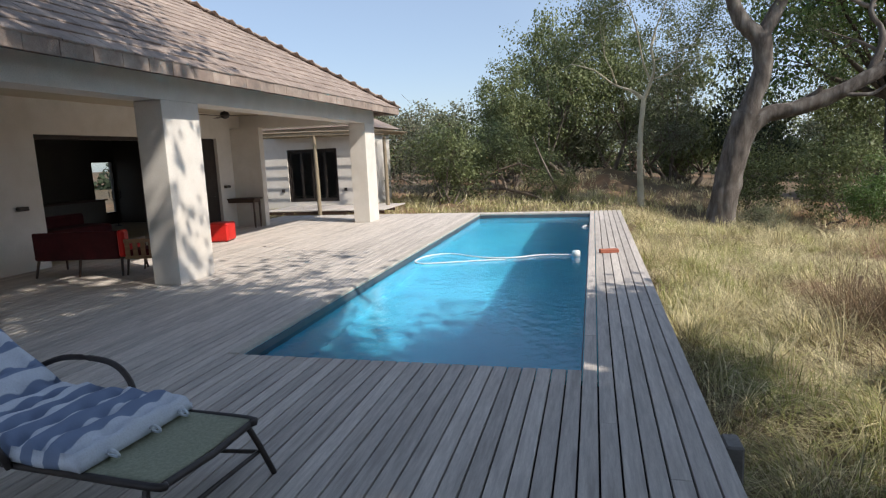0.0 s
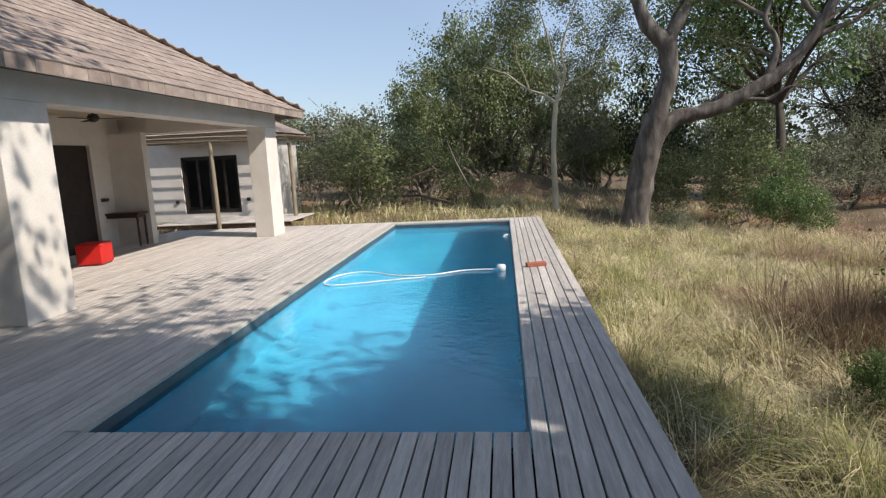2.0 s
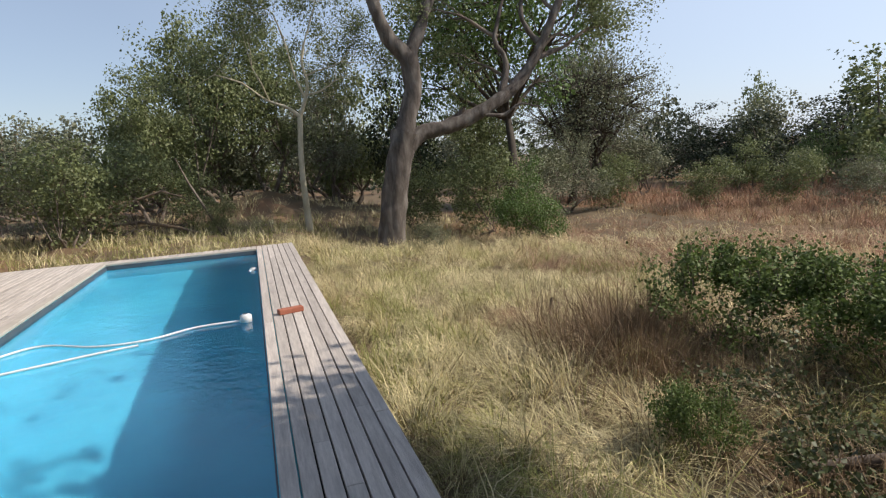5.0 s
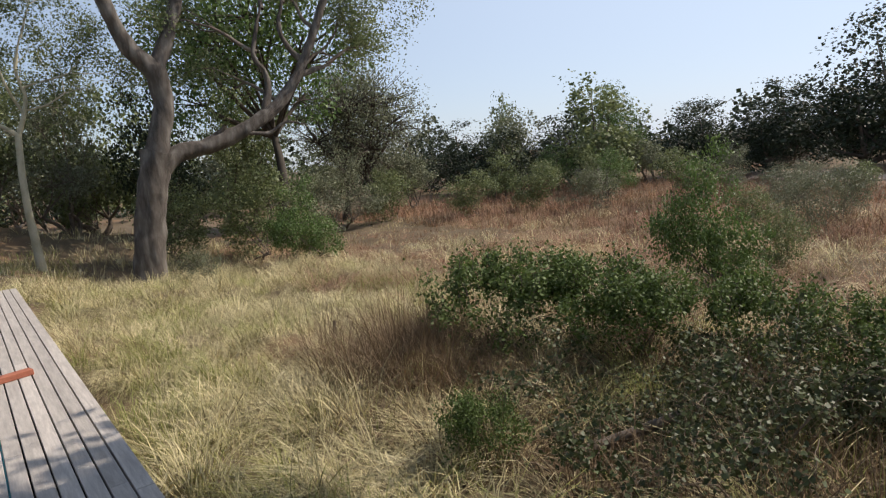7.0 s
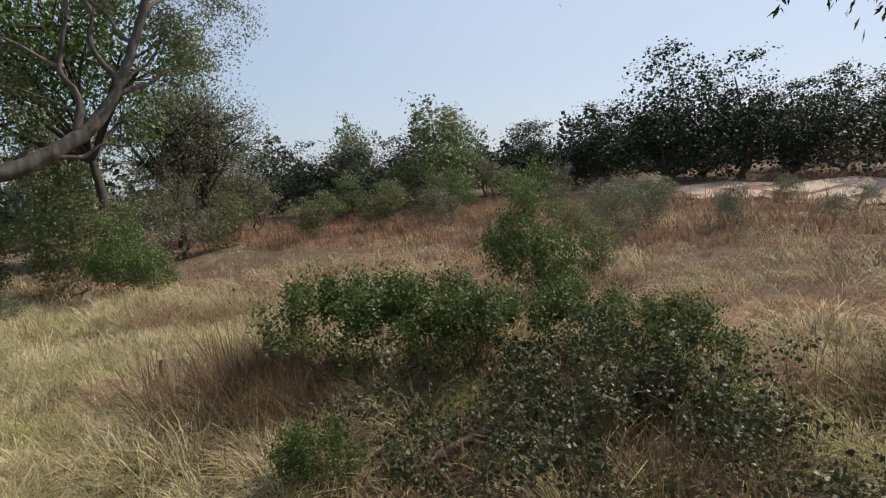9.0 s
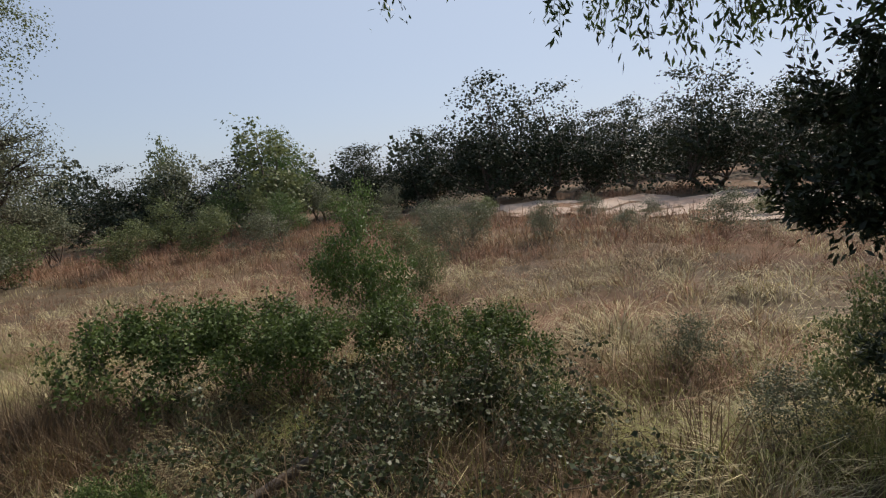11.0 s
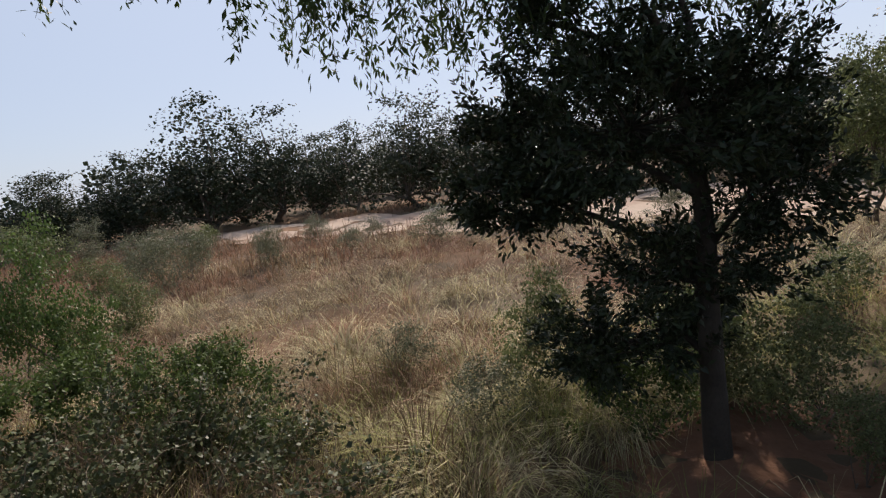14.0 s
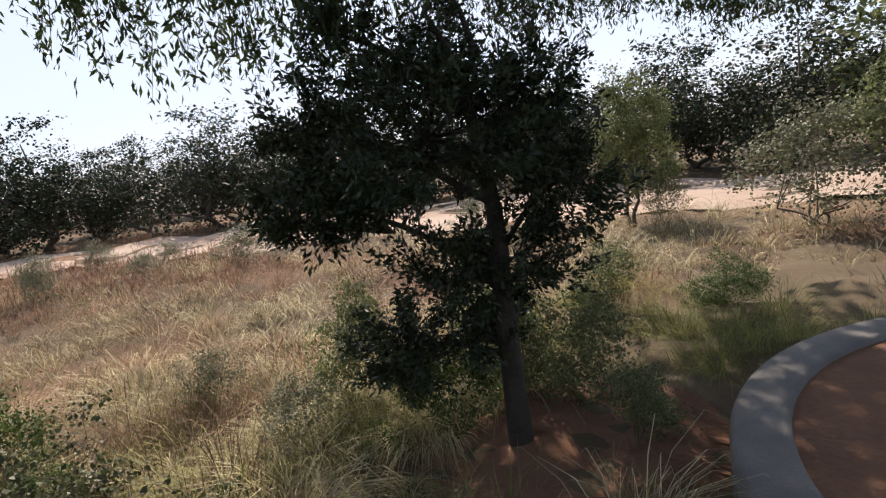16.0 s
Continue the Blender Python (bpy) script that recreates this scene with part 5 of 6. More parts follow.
    plant("olive2", -1.6, 29.0, 8.8, 60, 0.8)
    plant("olive", 1.0, 30.5, 8.6, 200, 0.8)
    plant("grey", 4.2, 29.5, 7.4, 320, 0.9)
    plant("farolive", 5.5, 31, 7.6, 80, 0.8)
    plant("farolive", 8.5, 33, 7.2, 180, 0.8)
    plant("bush", -5.7, 19.0, 3.3, 0, 1.1)
    plant("bush", -4.5, 22, 3.6, 120, 1.1)
    plant("greybush", -7.4, 22, 3.5, 60, 1.1)
    plant("bush", -2.6, 22.4, 2.6, 240, 1.0)
    plant("bush", 5.0, 31.5, 3.6, 20, 1.2)
    plant("greybush", -0.6, 31, 3.4, 200, 1.2)
    plant("dead", -3.3, 21.0, 2.0, 0, 1.3)
    plant("bush", -1.0, 19.4, 1.4, 50, 0.8)
    plant("dead", 3.0, 18.8, 1.1, 50, 1.0, "low dark leafless thicket beside the pale trunk")
    for k, (x, y, h) in enumerate(((-8, 30, 5), (-5, 33, 6), (-1.5, 33, 7), (3, 35, 7.5), (-18, 42, 7), (-20, 34, 6.5), (-7, 44, 7), (-2, 42, 8))):
        plant(("fargrey", "farolive", "farolive", "fargrey")[k % 4], x, y, h, 47 * k)
    # right of the large tree
    plant("bush", 8.2, 18.8, 3.3, 15, 1.05, "broad olive bush arching beside the large trunk")
    plant("gbush", 8.9, 16.6, 2.8, 70, 0.8)
    plant("bush", 6.2, 21.0, 3.0, 200)
    plant("greybush", 5.3, 15.9, 1.1, 0, 1.1, "small silvery green bush at the foot of the trunk")
    plant("dead", 7.6, 16.4, 1.4, 90, 1.2)
    plant("olive2", 12.6, 30, 7.6, 0, 0.85, "tall wide crowned tree standing behind the large trunk")
    plant("dark", 7.5, 27, 7, 130, 0.7)
    plant("highcrown", 11.2, 24.0, 12.4, 0, 0.85)
    plant("acacia", 20.9, 30.0, 9.8, 100, 0.9)
    plant("acacia", 18.6, 30.5, 9.8, 220, 0.9)
    plant("grey", 21.0, 31.5, 9.6, 70, 0.85)
    for k, (x, y, h, kind) in enumerate(((16, 26, 4.2, "grey"), (13, 23.5, 3.2, "greybush"), (19, 26, 3.0, "bush"), (24, 31, 4, "fargrey"), (33.9, 32.6, 4.0, "farolive"), (33, 25.9, 3.4, "green"), (28, 17.7, 2.9, "green"), (25, 20, 2.8, "bush"), (31, 21, 3.0, "farolive"),
                                        (27, 13, 2.6, "bush"), (30, 12, 2.5, "grey"), (24, 16, 2.2, "greybush"), (21.5, 22, 2.6, "bush"), (29, 27, 3.3, "farolive"), (38, 22, 3.6, "fargrey"))):
        plant(kind, x, y, h, 61 * k, 1.15)
    plant("green", 41.2, 26.7, 7.6, 0, 0.8, "tall bright green thorn tree above the thicket")
    plant("farolive", 39.5, 36.6, 8.2, 70, 0.6)
    # open field
    plant("gbush", 10.9, 3.8, 2.8, 0, 0.62, "rounded feathery green bush standing in the field")
    plant("bush", 13.0, 3.2, 1.5, 100, 0.8)
    plant("greybush", 18.3, 4.5, 2.1, 20, 0.8)
    plant("dead", 15.6, 3.2, 1.1, 40, 0.9, "dry russet scrub bush")
    plant("greybush", 21.2, 4.6, 1.9, 200, 0.9)
    plant("greybush", 21.0, 1.8, 1.5, 10, 0.8)
    plant("dead", 14.1, -1.7, 1.6, 10, 0.75, "sparse upright brown shrub")
    plant("greybush", 20.8, -4.1, 1.6, 60, 1.2)
    plant("greybush", 22.4, -0.9, 1.0, 60, 1.2)
    plant("greybush", 8.4, -14.3, 2.6, 0, 1.1, "large silver grey bush by the sand")
    plant("bush", 7.2, -15.6, 3.0, 70, 1.0)
    plant("greybush", 12.3, -13.8, 1.5, 160, 0.8)
    for k, (x, y, h, kind) in enumerate(((24.5, 2.6, 1.0, "greybush"), (23.2, -3.2, 0.8, "dead"), (25.4, -1.6, 0.9, "greybush"), (26.8, 1.0, 1.2, "greybush"), (24.6, -5.6, 1.0, "bush"), (21.6, -8.4, 1.1, "greybush"), (18.2, -1.4, 0.9, "dead"),
                                        (19.6, 6.8, 1.6, "bush"), (23.6, 7.4, 1.8, "greybush"), (17.2, 7.9, 1.4, "dead"), (26.4, 5.6, 1.5, "bush"), (16.4, -7.0, 0.9, "dead"), (12.2, -6.4, 0.8, "dead"), (17.6, -10.8, 1.2, "greybush"), (12.6, -9.6, 0.9, "greybush"), (29.0, 8.4, 1.7, "greybush"))):
        plant(kind, x, y, h, 73 * k, 1.1, "low dry scrub at the edge of the field" if kind == "dead" else "")
    # by the deck
    plant("upright", 5.6, 3.9, 1.45, 0, 1.1)
    plant("upright", 6.5, 3.2, 1.4, 90, 1.1)
    plant("upright", 6.2, 2.3, 1.2, 200, 1.1)
    plant("upright", 6.8, 1.0, 1.15, 30, 1.0)
    plant("upright", 6.4, -0.2, 1.05, 300, 1.0)
    plant("gbush", 5.8, -0.9, 0.75, 300, 0.9)
    plant("upright", 5.1, -4.2, 0.9, 10, 1.0)
    plant("bush", 6.2, -3.7, 1.35, 10, 0.7)
    plant("gbush", 6.8, -5.6, 1.1, 10, 1.0)
    plant("bush", 7.0, -7.6, 1.0, 10, 1.2)
    plant("gbush", 6.0, -8.8, 0.8, 110, 1.2)
    plant("bush", 4.7, -5.5, 1.1, 10, 0.9, "dark low scrub at the foot of the small tree")
    plant("bush", 5.5, -5.2, 1.2, 100, 0.9, "dark low scrub at the foot of the small tree")
    plant("bush", 3.9, -5.3, 0.75, 200, 1.0, "dark low scrub at the foot of the small tree")
    plant("greybush", 5.6, -2.9, 0.7, 200, 1.2)
    plant("greybush", 7.6, -2.3, 0.8, 100, 1.0, "small grey scrubby bush in the grass")
    plant("upright", 3.3, 1.9, 0.7, 110, 0.9)
    plant("upright", 2.4, -0.6, 0.6, 10, 1.0)
    plant("olive", 13.0, -13.5, 4.2, 0, 0.8, "leafy olive tree behind the small dark tree")
    plant("highcrown", 4.6, -16.5, 10.5, 0, 0.9, "tall bright green feathery tree near the fire circle")
    # far woods along the river
    g = np.random.default_rng(5)
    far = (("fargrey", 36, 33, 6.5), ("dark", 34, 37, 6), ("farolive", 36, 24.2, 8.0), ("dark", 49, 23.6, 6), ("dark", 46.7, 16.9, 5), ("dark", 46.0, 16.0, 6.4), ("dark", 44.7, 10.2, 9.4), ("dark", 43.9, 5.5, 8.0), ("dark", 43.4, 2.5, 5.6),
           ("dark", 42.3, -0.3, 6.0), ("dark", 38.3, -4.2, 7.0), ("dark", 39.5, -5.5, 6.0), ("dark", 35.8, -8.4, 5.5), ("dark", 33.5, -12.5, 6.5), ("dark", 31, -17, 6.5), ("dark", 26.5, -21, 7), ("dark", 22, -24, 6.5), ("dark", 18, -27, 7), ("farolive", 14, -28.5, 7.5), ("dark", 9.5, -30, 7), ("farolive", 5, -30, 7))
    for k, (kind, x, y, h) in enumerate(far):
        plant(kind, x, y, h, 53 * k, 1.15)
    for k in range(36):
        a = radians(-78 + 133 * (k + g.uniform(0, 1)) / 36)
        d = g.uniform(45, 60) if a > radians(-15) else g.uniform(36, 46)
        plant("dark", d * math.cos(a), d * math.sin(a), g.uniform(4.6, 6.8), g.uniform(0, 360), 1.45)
    for k in range(16):
        a = radians(55 + 75 * (k + g.uniform(0, 1)) / 16)
        d = g.uniform(48, 62)
        plant(("fargrey", "farolive", "farolive")[k % 3], d * math.cos(a), d * math.sin(a), g.uniform(5, 7.5), g.uniform(0, 360), 1.3)
    n = 42000
    a = np.radians(g.uniform(-110, 150, n))
    d = g.uniform(64, 74, n)
    lump = 3.0 + 1.3 * np.sin(a * 23) + 0.8 * np.sin(a * 51 + 1) + 0.5 * np.sin(a * 131)
    h = g.random(n) ** 1.2 * lump * 1.45
    lv, lf = leaf_mesh(np.stack([d * np.cos(a), d * np.sin(a), -1.4 + h], -1), 0.5, g, 0, 0.5)
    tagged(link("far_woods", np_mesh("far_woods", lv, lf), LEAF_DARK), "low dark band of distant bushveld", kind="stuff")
    stick("fallen_branch", "long bare fallen branch across the grass", [(-5.6, 24.5, -0.1), (-4.0, 22.8, 0.05), (-2.6, 21.3, -0.15), (-1.8, 20.5, -0.35)], [0.05, 0.07, 0.06, 0.03], PALETWIG)
    stick("leaning_branch", "dead stick leaning out of the scrub", [(-1.0, 19.4, -0.45), (-1.5, 19.8, 0.5), (-2.0, 20.1, 1.5), (-2.3, 20.2, 2.3)], [0.05, 0.045, 0.035, 0.015])
    stick("fallen_branch", "grey fallen limb caught in the thicket", [(-5.0, 21.6, 0.3), (-4.0, 21.2, 0.9), (-3.0, 21.3, 1.2), (-2.2, 21.0, 0.9)], [0.04, 0.05, 0.04, 0.015], PALETWIG)
    stick("log", "curved pale dead branch in the grass", [(4.45, -2.15, -0.85), (4.75, -2.35, -0.7), (4.85, -2.45, -0.66), (4.75, -2.6, -0.72), (4.7, -2.72, -0.85)], [0.02, 0.032, 0.035, 0.03, 0.02], PALETWIG)
    stick("log", "dark fallen log under the tangled bush", [(3.7, 1.35, -0.78), (4.1, 1.1, -0.68), (4.6, 0.8, -0.55)], [0.045, 0.05, 0.04])


build_plants()


# ---- river bed and grass ----
RIVER = smooth_path([(48, 19, 0), (40, 11, 0), (33.3, 1.5, 0), (28, -6.8, 0), (22, -14.6, 0), (14, -21, 0), (4, -25, 0), (-10, -29, 0)], [2.5, 3, 4.2, 5.2, 5.2, 5, 5, 5], 6)


def river_gap(x, y):
    """Distance from the edge of the river bed; negative inside."""
    P = np.array([p for p, _ in RIVER])
    R = np.array([r for _, r in RIVER])
    d = np.hypot(x[:, None] - P[None, :, 0], y[:, None] - P[None, :, 1]) - R[None] * 0.92
    return d.min(1)


def build_river():
    line = RIVER
    V, F, m = [], [], 9
    for k, (p, r) in enumerate(line):
        a = Vector(line[max(k - 1, 0)][0])
        b = Vector(line[min(k + 1, len(line) - 1)][0])
        side = (b - a).normalized().cross(Vector((0, 0, 1)))
        for j in range(m):
            o = (j / (m - 1) * 2 - 1) * r * (1 + 0.12 * math.sin(k * 1.7 + j))
            q = Vector(p) + side * o
            V.append((q.x, q.y, gz(q.x, q.y) + 0.05 + 0.05 * math.sin(q.x * 1.3 + q.y)))
    for k in range(len(line) - 1):
        for j in range(m - 1):
            i = k * m + j
            F.append((i, i + 1, i + m + 1, i + m))
    me = np_mesh("river_bed", V, F)
    me.shade_smooth()
    tagged(link("river_bed", me, SAND), "pale dry sandy river bed", kind="structure")
    bm = bmesh.new()
    bmesh.ops.create_circle(bm, cap_ends=True, cap_tris=True, segments=28, radius=1)
    bmesh.ops.subdivide_edges(bm, edges=bm.edges[:], cuts=5, use_grid_fill=True)
    for v in bm.verts:
        v.co = Vector((4.2 + v.co.x * 1.25, -4.9 + v.co.y * 1.3, 0))
        v.co.x += 0.12 * math.sin(v.index * 2.1)
        v.co.z = gz(v.co.x, v.co.y) + 0.02
    tagged(part("bare_soil", bm, REDSOIL), "bare red soil patch under the dark tree", kind="structure")


def grass(name, label, material, count, region, length, width, g, density=None, per=1, clump=0.0, tilt=(0.75, 0.3), heads=False):
    """Bent blades of grass; per > 1 grows them in tussocks of that many blades."""
    x0, x1, y0, y1 = region
    P = np.stack([g.uniform(x0, x1, count), g.uniform(y0, y1, count)], -1)
    keep = ~((P[:, 0] < 0.9 + clump * 0.5) & (P[:, 1] < 12.5) & (P[:, 1] > -6))
    keep &= np.hypot(P[:, 0] - 0.9, P[:, 1] + 7.4) > 3.12
    keep &= river_gap(P[:, 0], P[:, 1]) > 0
    keep &= np.hypot(P[:, 0] - 4.2, (P[:, 1] + 4.95) * 0.8) > 0.85
    if density is not None:
        keep &= g.random(len(P)) < density(P[:, 0], P[:, 1])
    P = P[keep]
    lump = np.sin(P[:, 0] * 3.1 + 1.7 * np.sin(P[:, 1] * 1.3)) * np.sin(P[:, 1] * 2.7 + 1.9 * np.sin(P[:, 0] * 1.1 + 2)) + 0.5 * np.sin(P[:, 0] * 6.3 + P[:, 1] * 1.7) * np.sin(P[:, 1] * 5.3 - P[:, 0] * 2.1)
    if x1 < 12:
        thin = g.random(len(P)) < np.clip(0.8 + 0.65 * lump, 0.12, 1)
        P, lump = P[thin], lump[thin]
    size = g.uniform(0.6, 1.25, len(P)) * np.clip(1 + 0.32 * lump, 0.5, 1.4)
    if per > 1:
        C = np.repeat(P, per, 0)
        size = np.repeat(size, per)
        out = g.normal(size=C.shape) * clump * 0.35
        P = C + out
        face = np.arctan2(out[:, 1], out[:, 0])
    n = len(P)
    ln = g.uniform(0.55, 1.3, n) * length * size
    flow = 2.2 * np.sin(P[:, 0] * 0.9 + 0.6 * np.sin(P[:, 1] * 1.1)) + 1.6 * np.sin(P[:, 1] * 0.8)
    ang = (face + g.normal(size=n) * 0.5) if per > 1 else flow + g.normal(size=n) * 1.3
    tl = np.clip(g.normal(tilt[0], tilt[1], n), 0.05, 1.5)
    d = np.stack([np.cos(ang), np.sin(ang)], -1)
    tw = g.normal(size=n) * 0.7
    s = np.stack([-np.sin(ang + tw), np.cos(ang + tw)], -1) * (width * g.uniform(0.6, 1.3, n))[:, None] * 0.5
    z0 = ground_z(P[:, 0], P[:, 1]) - 0.02
    V = []
    for t, w in ((0, 1.0), (0.55, 0.85), (1.0, 0.2)):
        a = tl * (0.35 + 0.75 * t)
        q = P + d * (ln * t * np.sin(a))[:, None]
        z = z0 + ln * t * np.cos(a)
        V += [np.c_[q - s * w, z], np.c_[q + s * w, z]]
    V = np.stack(V, 1)
    i = np.arange(n)[:, None] * 6
    F = np.concatenate([i + np.array([0, 1, 3, 2]), i + np.array([2, 3, 5, 4])])
    ob = link(name, np_mesh(name, V.reshape(-1, 3), F), material)
    return tagged(ob, label, kind="stuff")


def matted(name, label, material, region, spacing, radius, height, per, width, g, want=None):
    """Domes of old grass, combed over by wind and weight, with blades that arch out and droop to the ground."""
    x0, x1, y0, y1 = region
    nx, ny = int((x1 - x0) / spacing), int((y1 - y0) / spacing)
    X, Y = np.meshgrid(np.arange(nx), np.arange(ny), indexing="ij")
    C = np.stack([x0 + (X.ravel() + g.uniform(-0.1, 1.1, nx * ny)) * spacing, y0 + (Y.ravel() + g.uniform(-0.1, 1.1, nx * ny)) * spacing], -1)
    keep = ~((C[:, 0] < 1.0) & (C[:, 1] < 12.6) & (C[:, 1] > -6)) & (np.hypot(C[:, 0] - 0.9, C[:, 1] + 7.4) > 3.25) & (river_gap(C[:, 0], C[:, 1]) > 0) & (np.hypot(C[:, 0] - 4.2, (C[:, 1] + 4.95) * 0.8) > 1.15)
    if want is not None:
        keep &= g.random(len(C)) < want(C[:, 0], C[:, 1])
    C = C[keep]
    size = g.uniform(0.5, 1.5, len(C))
    k = np.repeat(np.arange(len(C)), (per * size).astype(int))
    n = len(k)
    C, size = C[k], size[k]
    a = g.uniform(0, 2 * math.pi, n)
    r0 = np.sqrt(g.random(n)) * 0.55
    base = C + np.stack([np.cos(a), np.sin(a)], -1) * (r0 * radius * size)[:, None]
    comb = 1.1 * np.sin(C[:, 0] * 0.8 + 1.3 * np.sin(C[:, 1] * 0.9)) + 0.9 * np.sin(C[:, 1] * 1.1) + 2.4
    pull = np.stack([np.cos(a), np.sin(a)], -1) + 0.75 * np.stack([np.cos(comb), np.sin(comb)], -1) + g.normal(size=(n, 2)) * 0.35
    ln = g.uniform(0.55, 1.25, n) * size
    reach = radius * ln * np.clip(g.normal(0.95, 0.3, n), 0.2, 1.7)
    rise = height * ln * np.clip(1.25 - r0 * 1.3, 0.3, 1.2) * g.uniform(0.6, 1.2, n)
    d = pull / (np.linalg.norm(pull, axis=1)[:, None] + 1e-9)
    tw = g.normal(size=n) * 0.5
    ca, sa = np.cos(tw), np.sin(tw)
    s = np.stack([-d[:, 1] * ca - d[:, 0] * sa, d[:, 0] * ca - d[:, 1] * sa], -1) * (width * g.uniform(0.6, 1.3, n))[:, None] * 0.5
    z0 = ground_z(base[:, 0], base[:, 1]) - 0.02
    sag = g.uniform(0.35, 0.95, n)
    V = []
    for t, hgt, w in ((0, 0.0, 1.0), (0.3, 0.82, 0.95), (0.68, 1.0, 0.7), (1.0, None, 0.2)):
        q = base + d * (reach * t)[:, None]
        z = z0 + rise * (1 - sag if hgt is None else hgt)
        V += [np.c_[q - s * w, z], np.c_[q + s * w, z]]
    V = np.stack(V, 1)
    i = np.arange(n)[:, None] * 8
    F = np.concatenate([i + np.array([0, 1, 3, 2]), i + np.array([2, 3, 5, 4]), i + np.array([4, 5, 7, 6])])
    return tagged(link(name, np_mesh(name, V.reshape(-1, 3), F), material), label, kind="stuff")


def mound(x, y, x0, y0, rx, ry):
    return np.exp(-((x - x0) / rx) ** 2 - ((y - y0) / ry) ** 2)


build_river()
g = np.random.default_rng(9)
patch = lambda x, y: 0.5 + 0.5 * np.sin(x * 0.7 + 1.1 * np.sin(y * 0.5)) * np.sin(y * 0.6 + np.sin(x * 0.45))
# brown instead of straw, so the colour gives the shadowed gaps between mats
grass("dead_grass", "short brown grass darkened as shade between the mats", BROWNGRASS, 30000, (0.9, 9, -5, 15), 0.2, 0.007, g, lambda x, y: np.clip(1.3 - (x - 3) * 0.1, 0.3, 1), tilt=(1.05, 0.35))
shrubs = lambda x, y: np.clip(mound(x, y, 6.2, 1.6, 1.6, 3.2) + mound(x, y, 5.0, 0.2, 1.2, 1.4), 0, 1)
matted("matted_straw", "domed mats of combed over straw grass", STRAW, (0.9, 9.5, -5.2, 17.5), 0.60, 0.52, 0.25, 165, 0.0062, g, lambda x, y: 0.86 - 0.7 * shrubs(x, y))
matted("matted_green", "olive green grass mats among the straw", GREENGRASS, (0.9, 8.5, -8.8, 15), 0.74, 0.44, 0.26, 130, 0.0062, g, lambda x, y: np.clip(0.45 + 0.4 * (y < -1.5) + 0.7 * mound(x, y, 1.7, 2.4, 1.0, 4.5), 0, 0.9))
matted("matted_russet", "bleached russet grass mats in the field", REDGRASS, (6.5, 21, -14, 14), 0.85, 0.66, 0.34, 84, 0.010, g, lambda x, y: 0.4 + 0.35 * patch(x, y) - 0.6 * (y < -8))
matted("matted_pale", "pale straw grass mats in the field", STRAW, (7.5, 24, -17, 16), 1.05, 0.66, 0.32, 64, 0.011, g, lambda x, y: 0.75 - 0.5 * patch(x, y))
grass("straw_tussocks", "pale straw grass tussocks", STRAW, 260, (0.9, 11, -3, 20), 0.46, 0.009, g, per=34, clump=0.32, tilt=(0.8, 0.35))
grass("green_grass", "green grass growing among the straw", GREENGRASS, 900, (0.9, 8, -8.5, 12), 0.30, 0.006, g, lambda x, y: np.clip(0.25 + 0.9 * (y < -1.5) + mound(x, y, 1.6, 2, 1.2, 4) * 0.7, 0, 1), per=24, clump=0.28, tilt=(0.55, 0.3))
grass("russet_tussock", "tall dark russet grass clump near the deck", BROWNGRASS, 130, (3.5, 5.6, 3.0, 6.2), 0.72, 0.007, g, lambda x, y: mound(x, y, 4.5, 4.4, 1.1, 1.4), per=110, clump=0.5, tilt=(0.7, 0.35))
grass("brown_undergrass", "brown dead grass below the tangled bush", BROWNGRASS, 420, (3.0, 7.5, -2.5, 3.5), 0.5, 0.008, g, per=28, clump=0.35, tilt=(0.8, 0.35))
grass("russet_grass", "dry russet field grass", REDGRASS, 3000, (7, 24, -16, 22), 0.32, 0.011, g, lambda x, y: np.clip(0.45 + 0.6 * patch(x, y), 0, 1), per=15, clump=0.35, tilt=(0.85, 0.35))
grass("field_straw", "pale seeding grass across the field", STRAW, 1700, (3, 30, -20, 26), 0.32, 0.012, g, lambda x, y: np.clip(1.1 - 0.9 * patch(x, y) * (y > -8), 0, 1) * ((x > 8) | (y < -10)), per=13, clump=0.4, tilt=(0.85, 0.35))
grass("far_grass", "thin dry grass toward the trees", REDGRASS, 3800, (18, 40, -4, 34), 0.55, 0.03, g, per=8, clump=0.5, tilt=(0.6, 0.3))
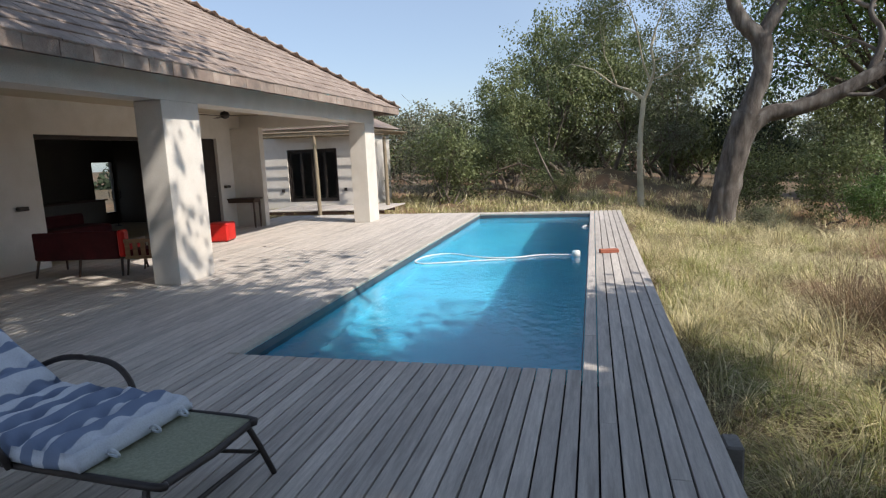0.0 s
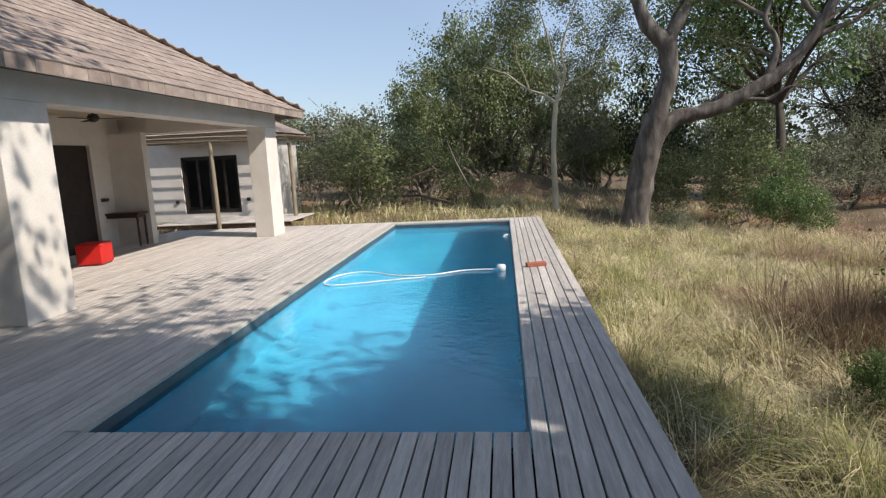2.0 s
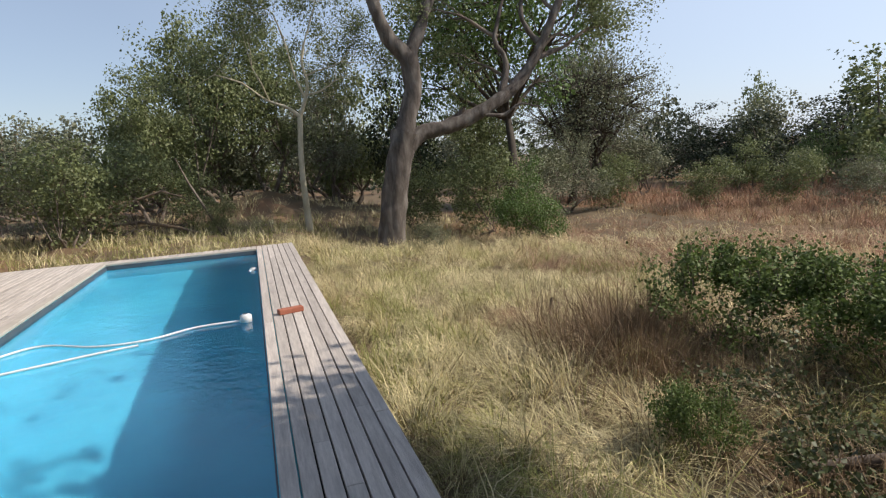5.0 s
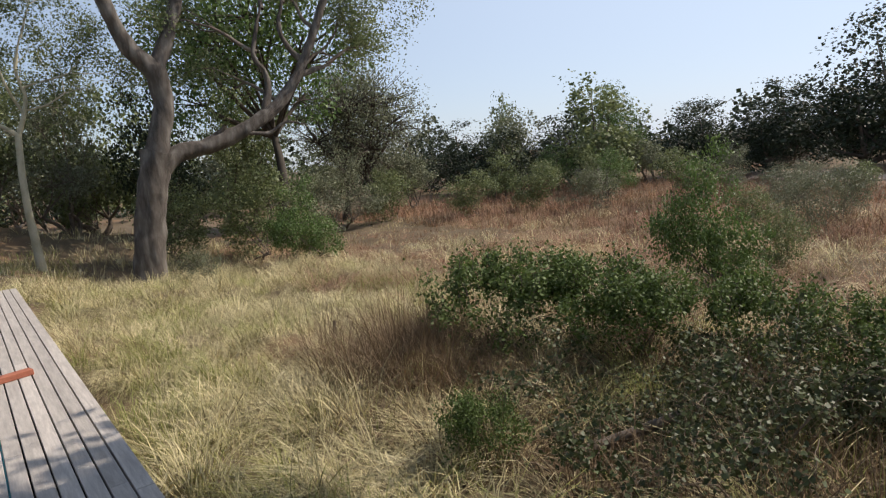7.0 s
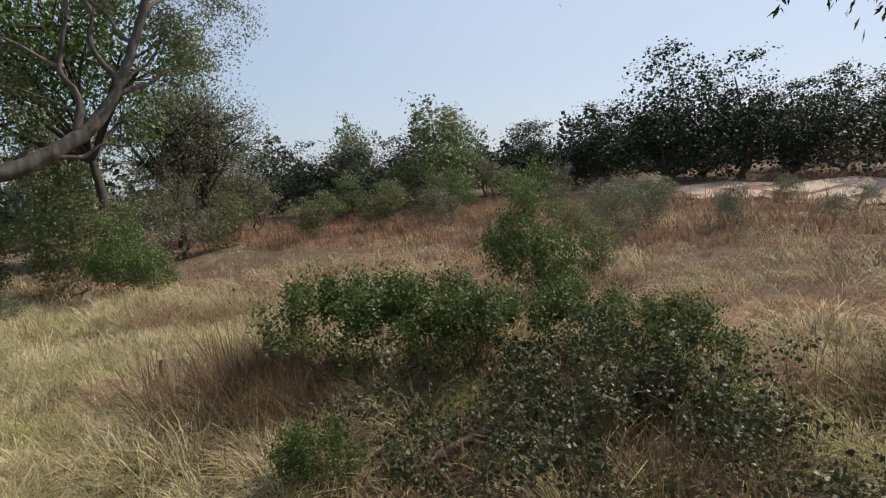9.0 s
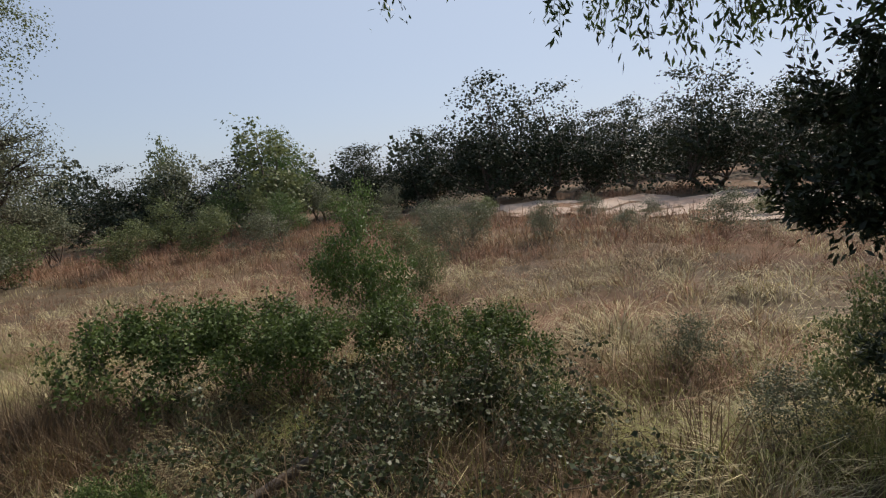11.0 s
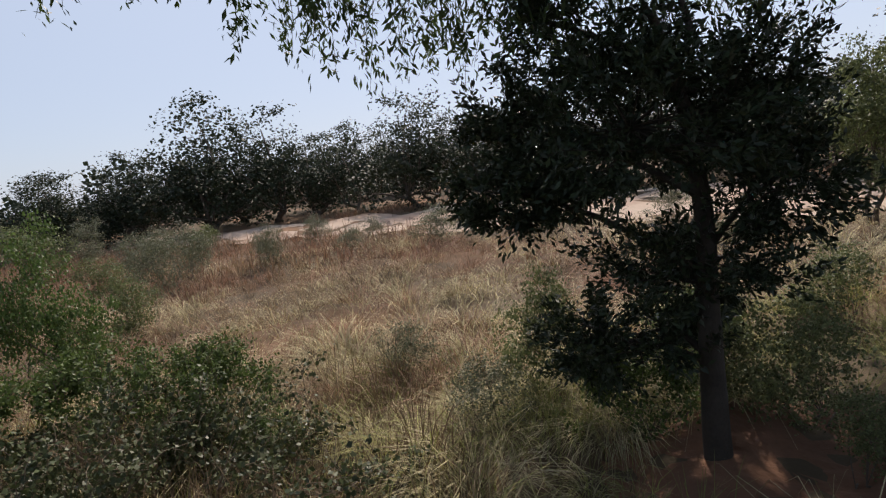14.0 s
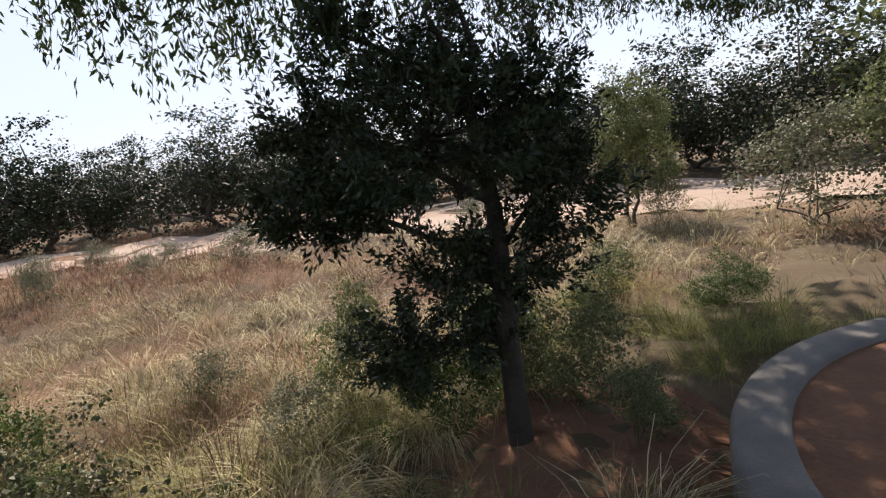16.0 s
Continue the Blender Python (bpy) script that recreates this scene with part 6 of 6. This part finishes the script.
grass("lawn_beyond", "straw grass among the trees beyond the pool", STRAW, 2500, (-14, 9, 12.6, 34), 0.36, 0.018, g, lambda x, y: np.clip(1.4 - (y - 12.6) / 16, 0.3, 1), per=13, clump=0.4, tilt=(0.7, 0.3))
grass("lawn_green", "short green grass beyond the deck", GREENGRASS, 1700, (-14, 3, 12.6, 24), 0.24, 0.014, g, per=10, clump=0.4, tilt=(0.7, 0.3))

build_roof_tiles()


# ---- deck boards ----
def build_deck():
    deck = tagged(new("deck"), "weathered grey timber pool deck", kind="structure")
    # solid near-black fill below the boards, painted as the shade in the gaps
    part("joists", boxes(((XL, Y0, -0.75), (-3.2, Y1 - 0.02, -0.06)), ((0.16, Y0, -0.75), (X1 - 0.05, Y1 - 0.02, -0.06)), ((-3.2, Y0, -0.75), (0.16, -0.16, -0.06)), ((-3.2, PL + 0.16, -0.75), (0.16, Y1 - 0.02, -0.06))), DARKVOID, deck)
    gg = np.random.default_rng(4)
    cache = {}

    def board(x, y0, y1):
        ln = round(y1 - y0, 2)
        if ln not in cache:
            bm = boxes(((0.006, 0.0015, -0.032), (PITCH - 0.006, ln - 0.0015, 0.0)), bevel=0.003)
            me = bpy.data.meshes.new("board")
            bm.to_mesh(me)
            bm.free()
            me.materials.append(DECKWOOD)
            cache[ln] = me
        ob = new("board", cache[ln])
        ob.parent = deck
        ob.location = (x, y0, gg.uniform(-0.0015, 0.0015))

    k = 0
    x = X1 - PITCH
    while x > XL:
        spans = []
        if x > -0.01:
            spans = [(Y0, Y1)]
        elif x > PX0 - 0.13:
            spans = [(Y0, 0.0), (PL + 0.12, Y1)]
        else:
            spans = [(Y0, Y1)]
        for a, b in spans:
            cuts = [a]
            while b - cuts[-1] > 5.5:
                step = [3.6, 4.2, 4.8][int(gg.integers(3))]
                cuts.append(round(cuts[-1] + (step if len(cuts) > 1 else step * [0.5, 0.75, 1.0][k % 3]), 2))
            cuts.append(b)
            for c, e in zip(cuts, cuts[1:]):
                board(x, c, e)
        k += 1
        x -= PITCH


build_deck()
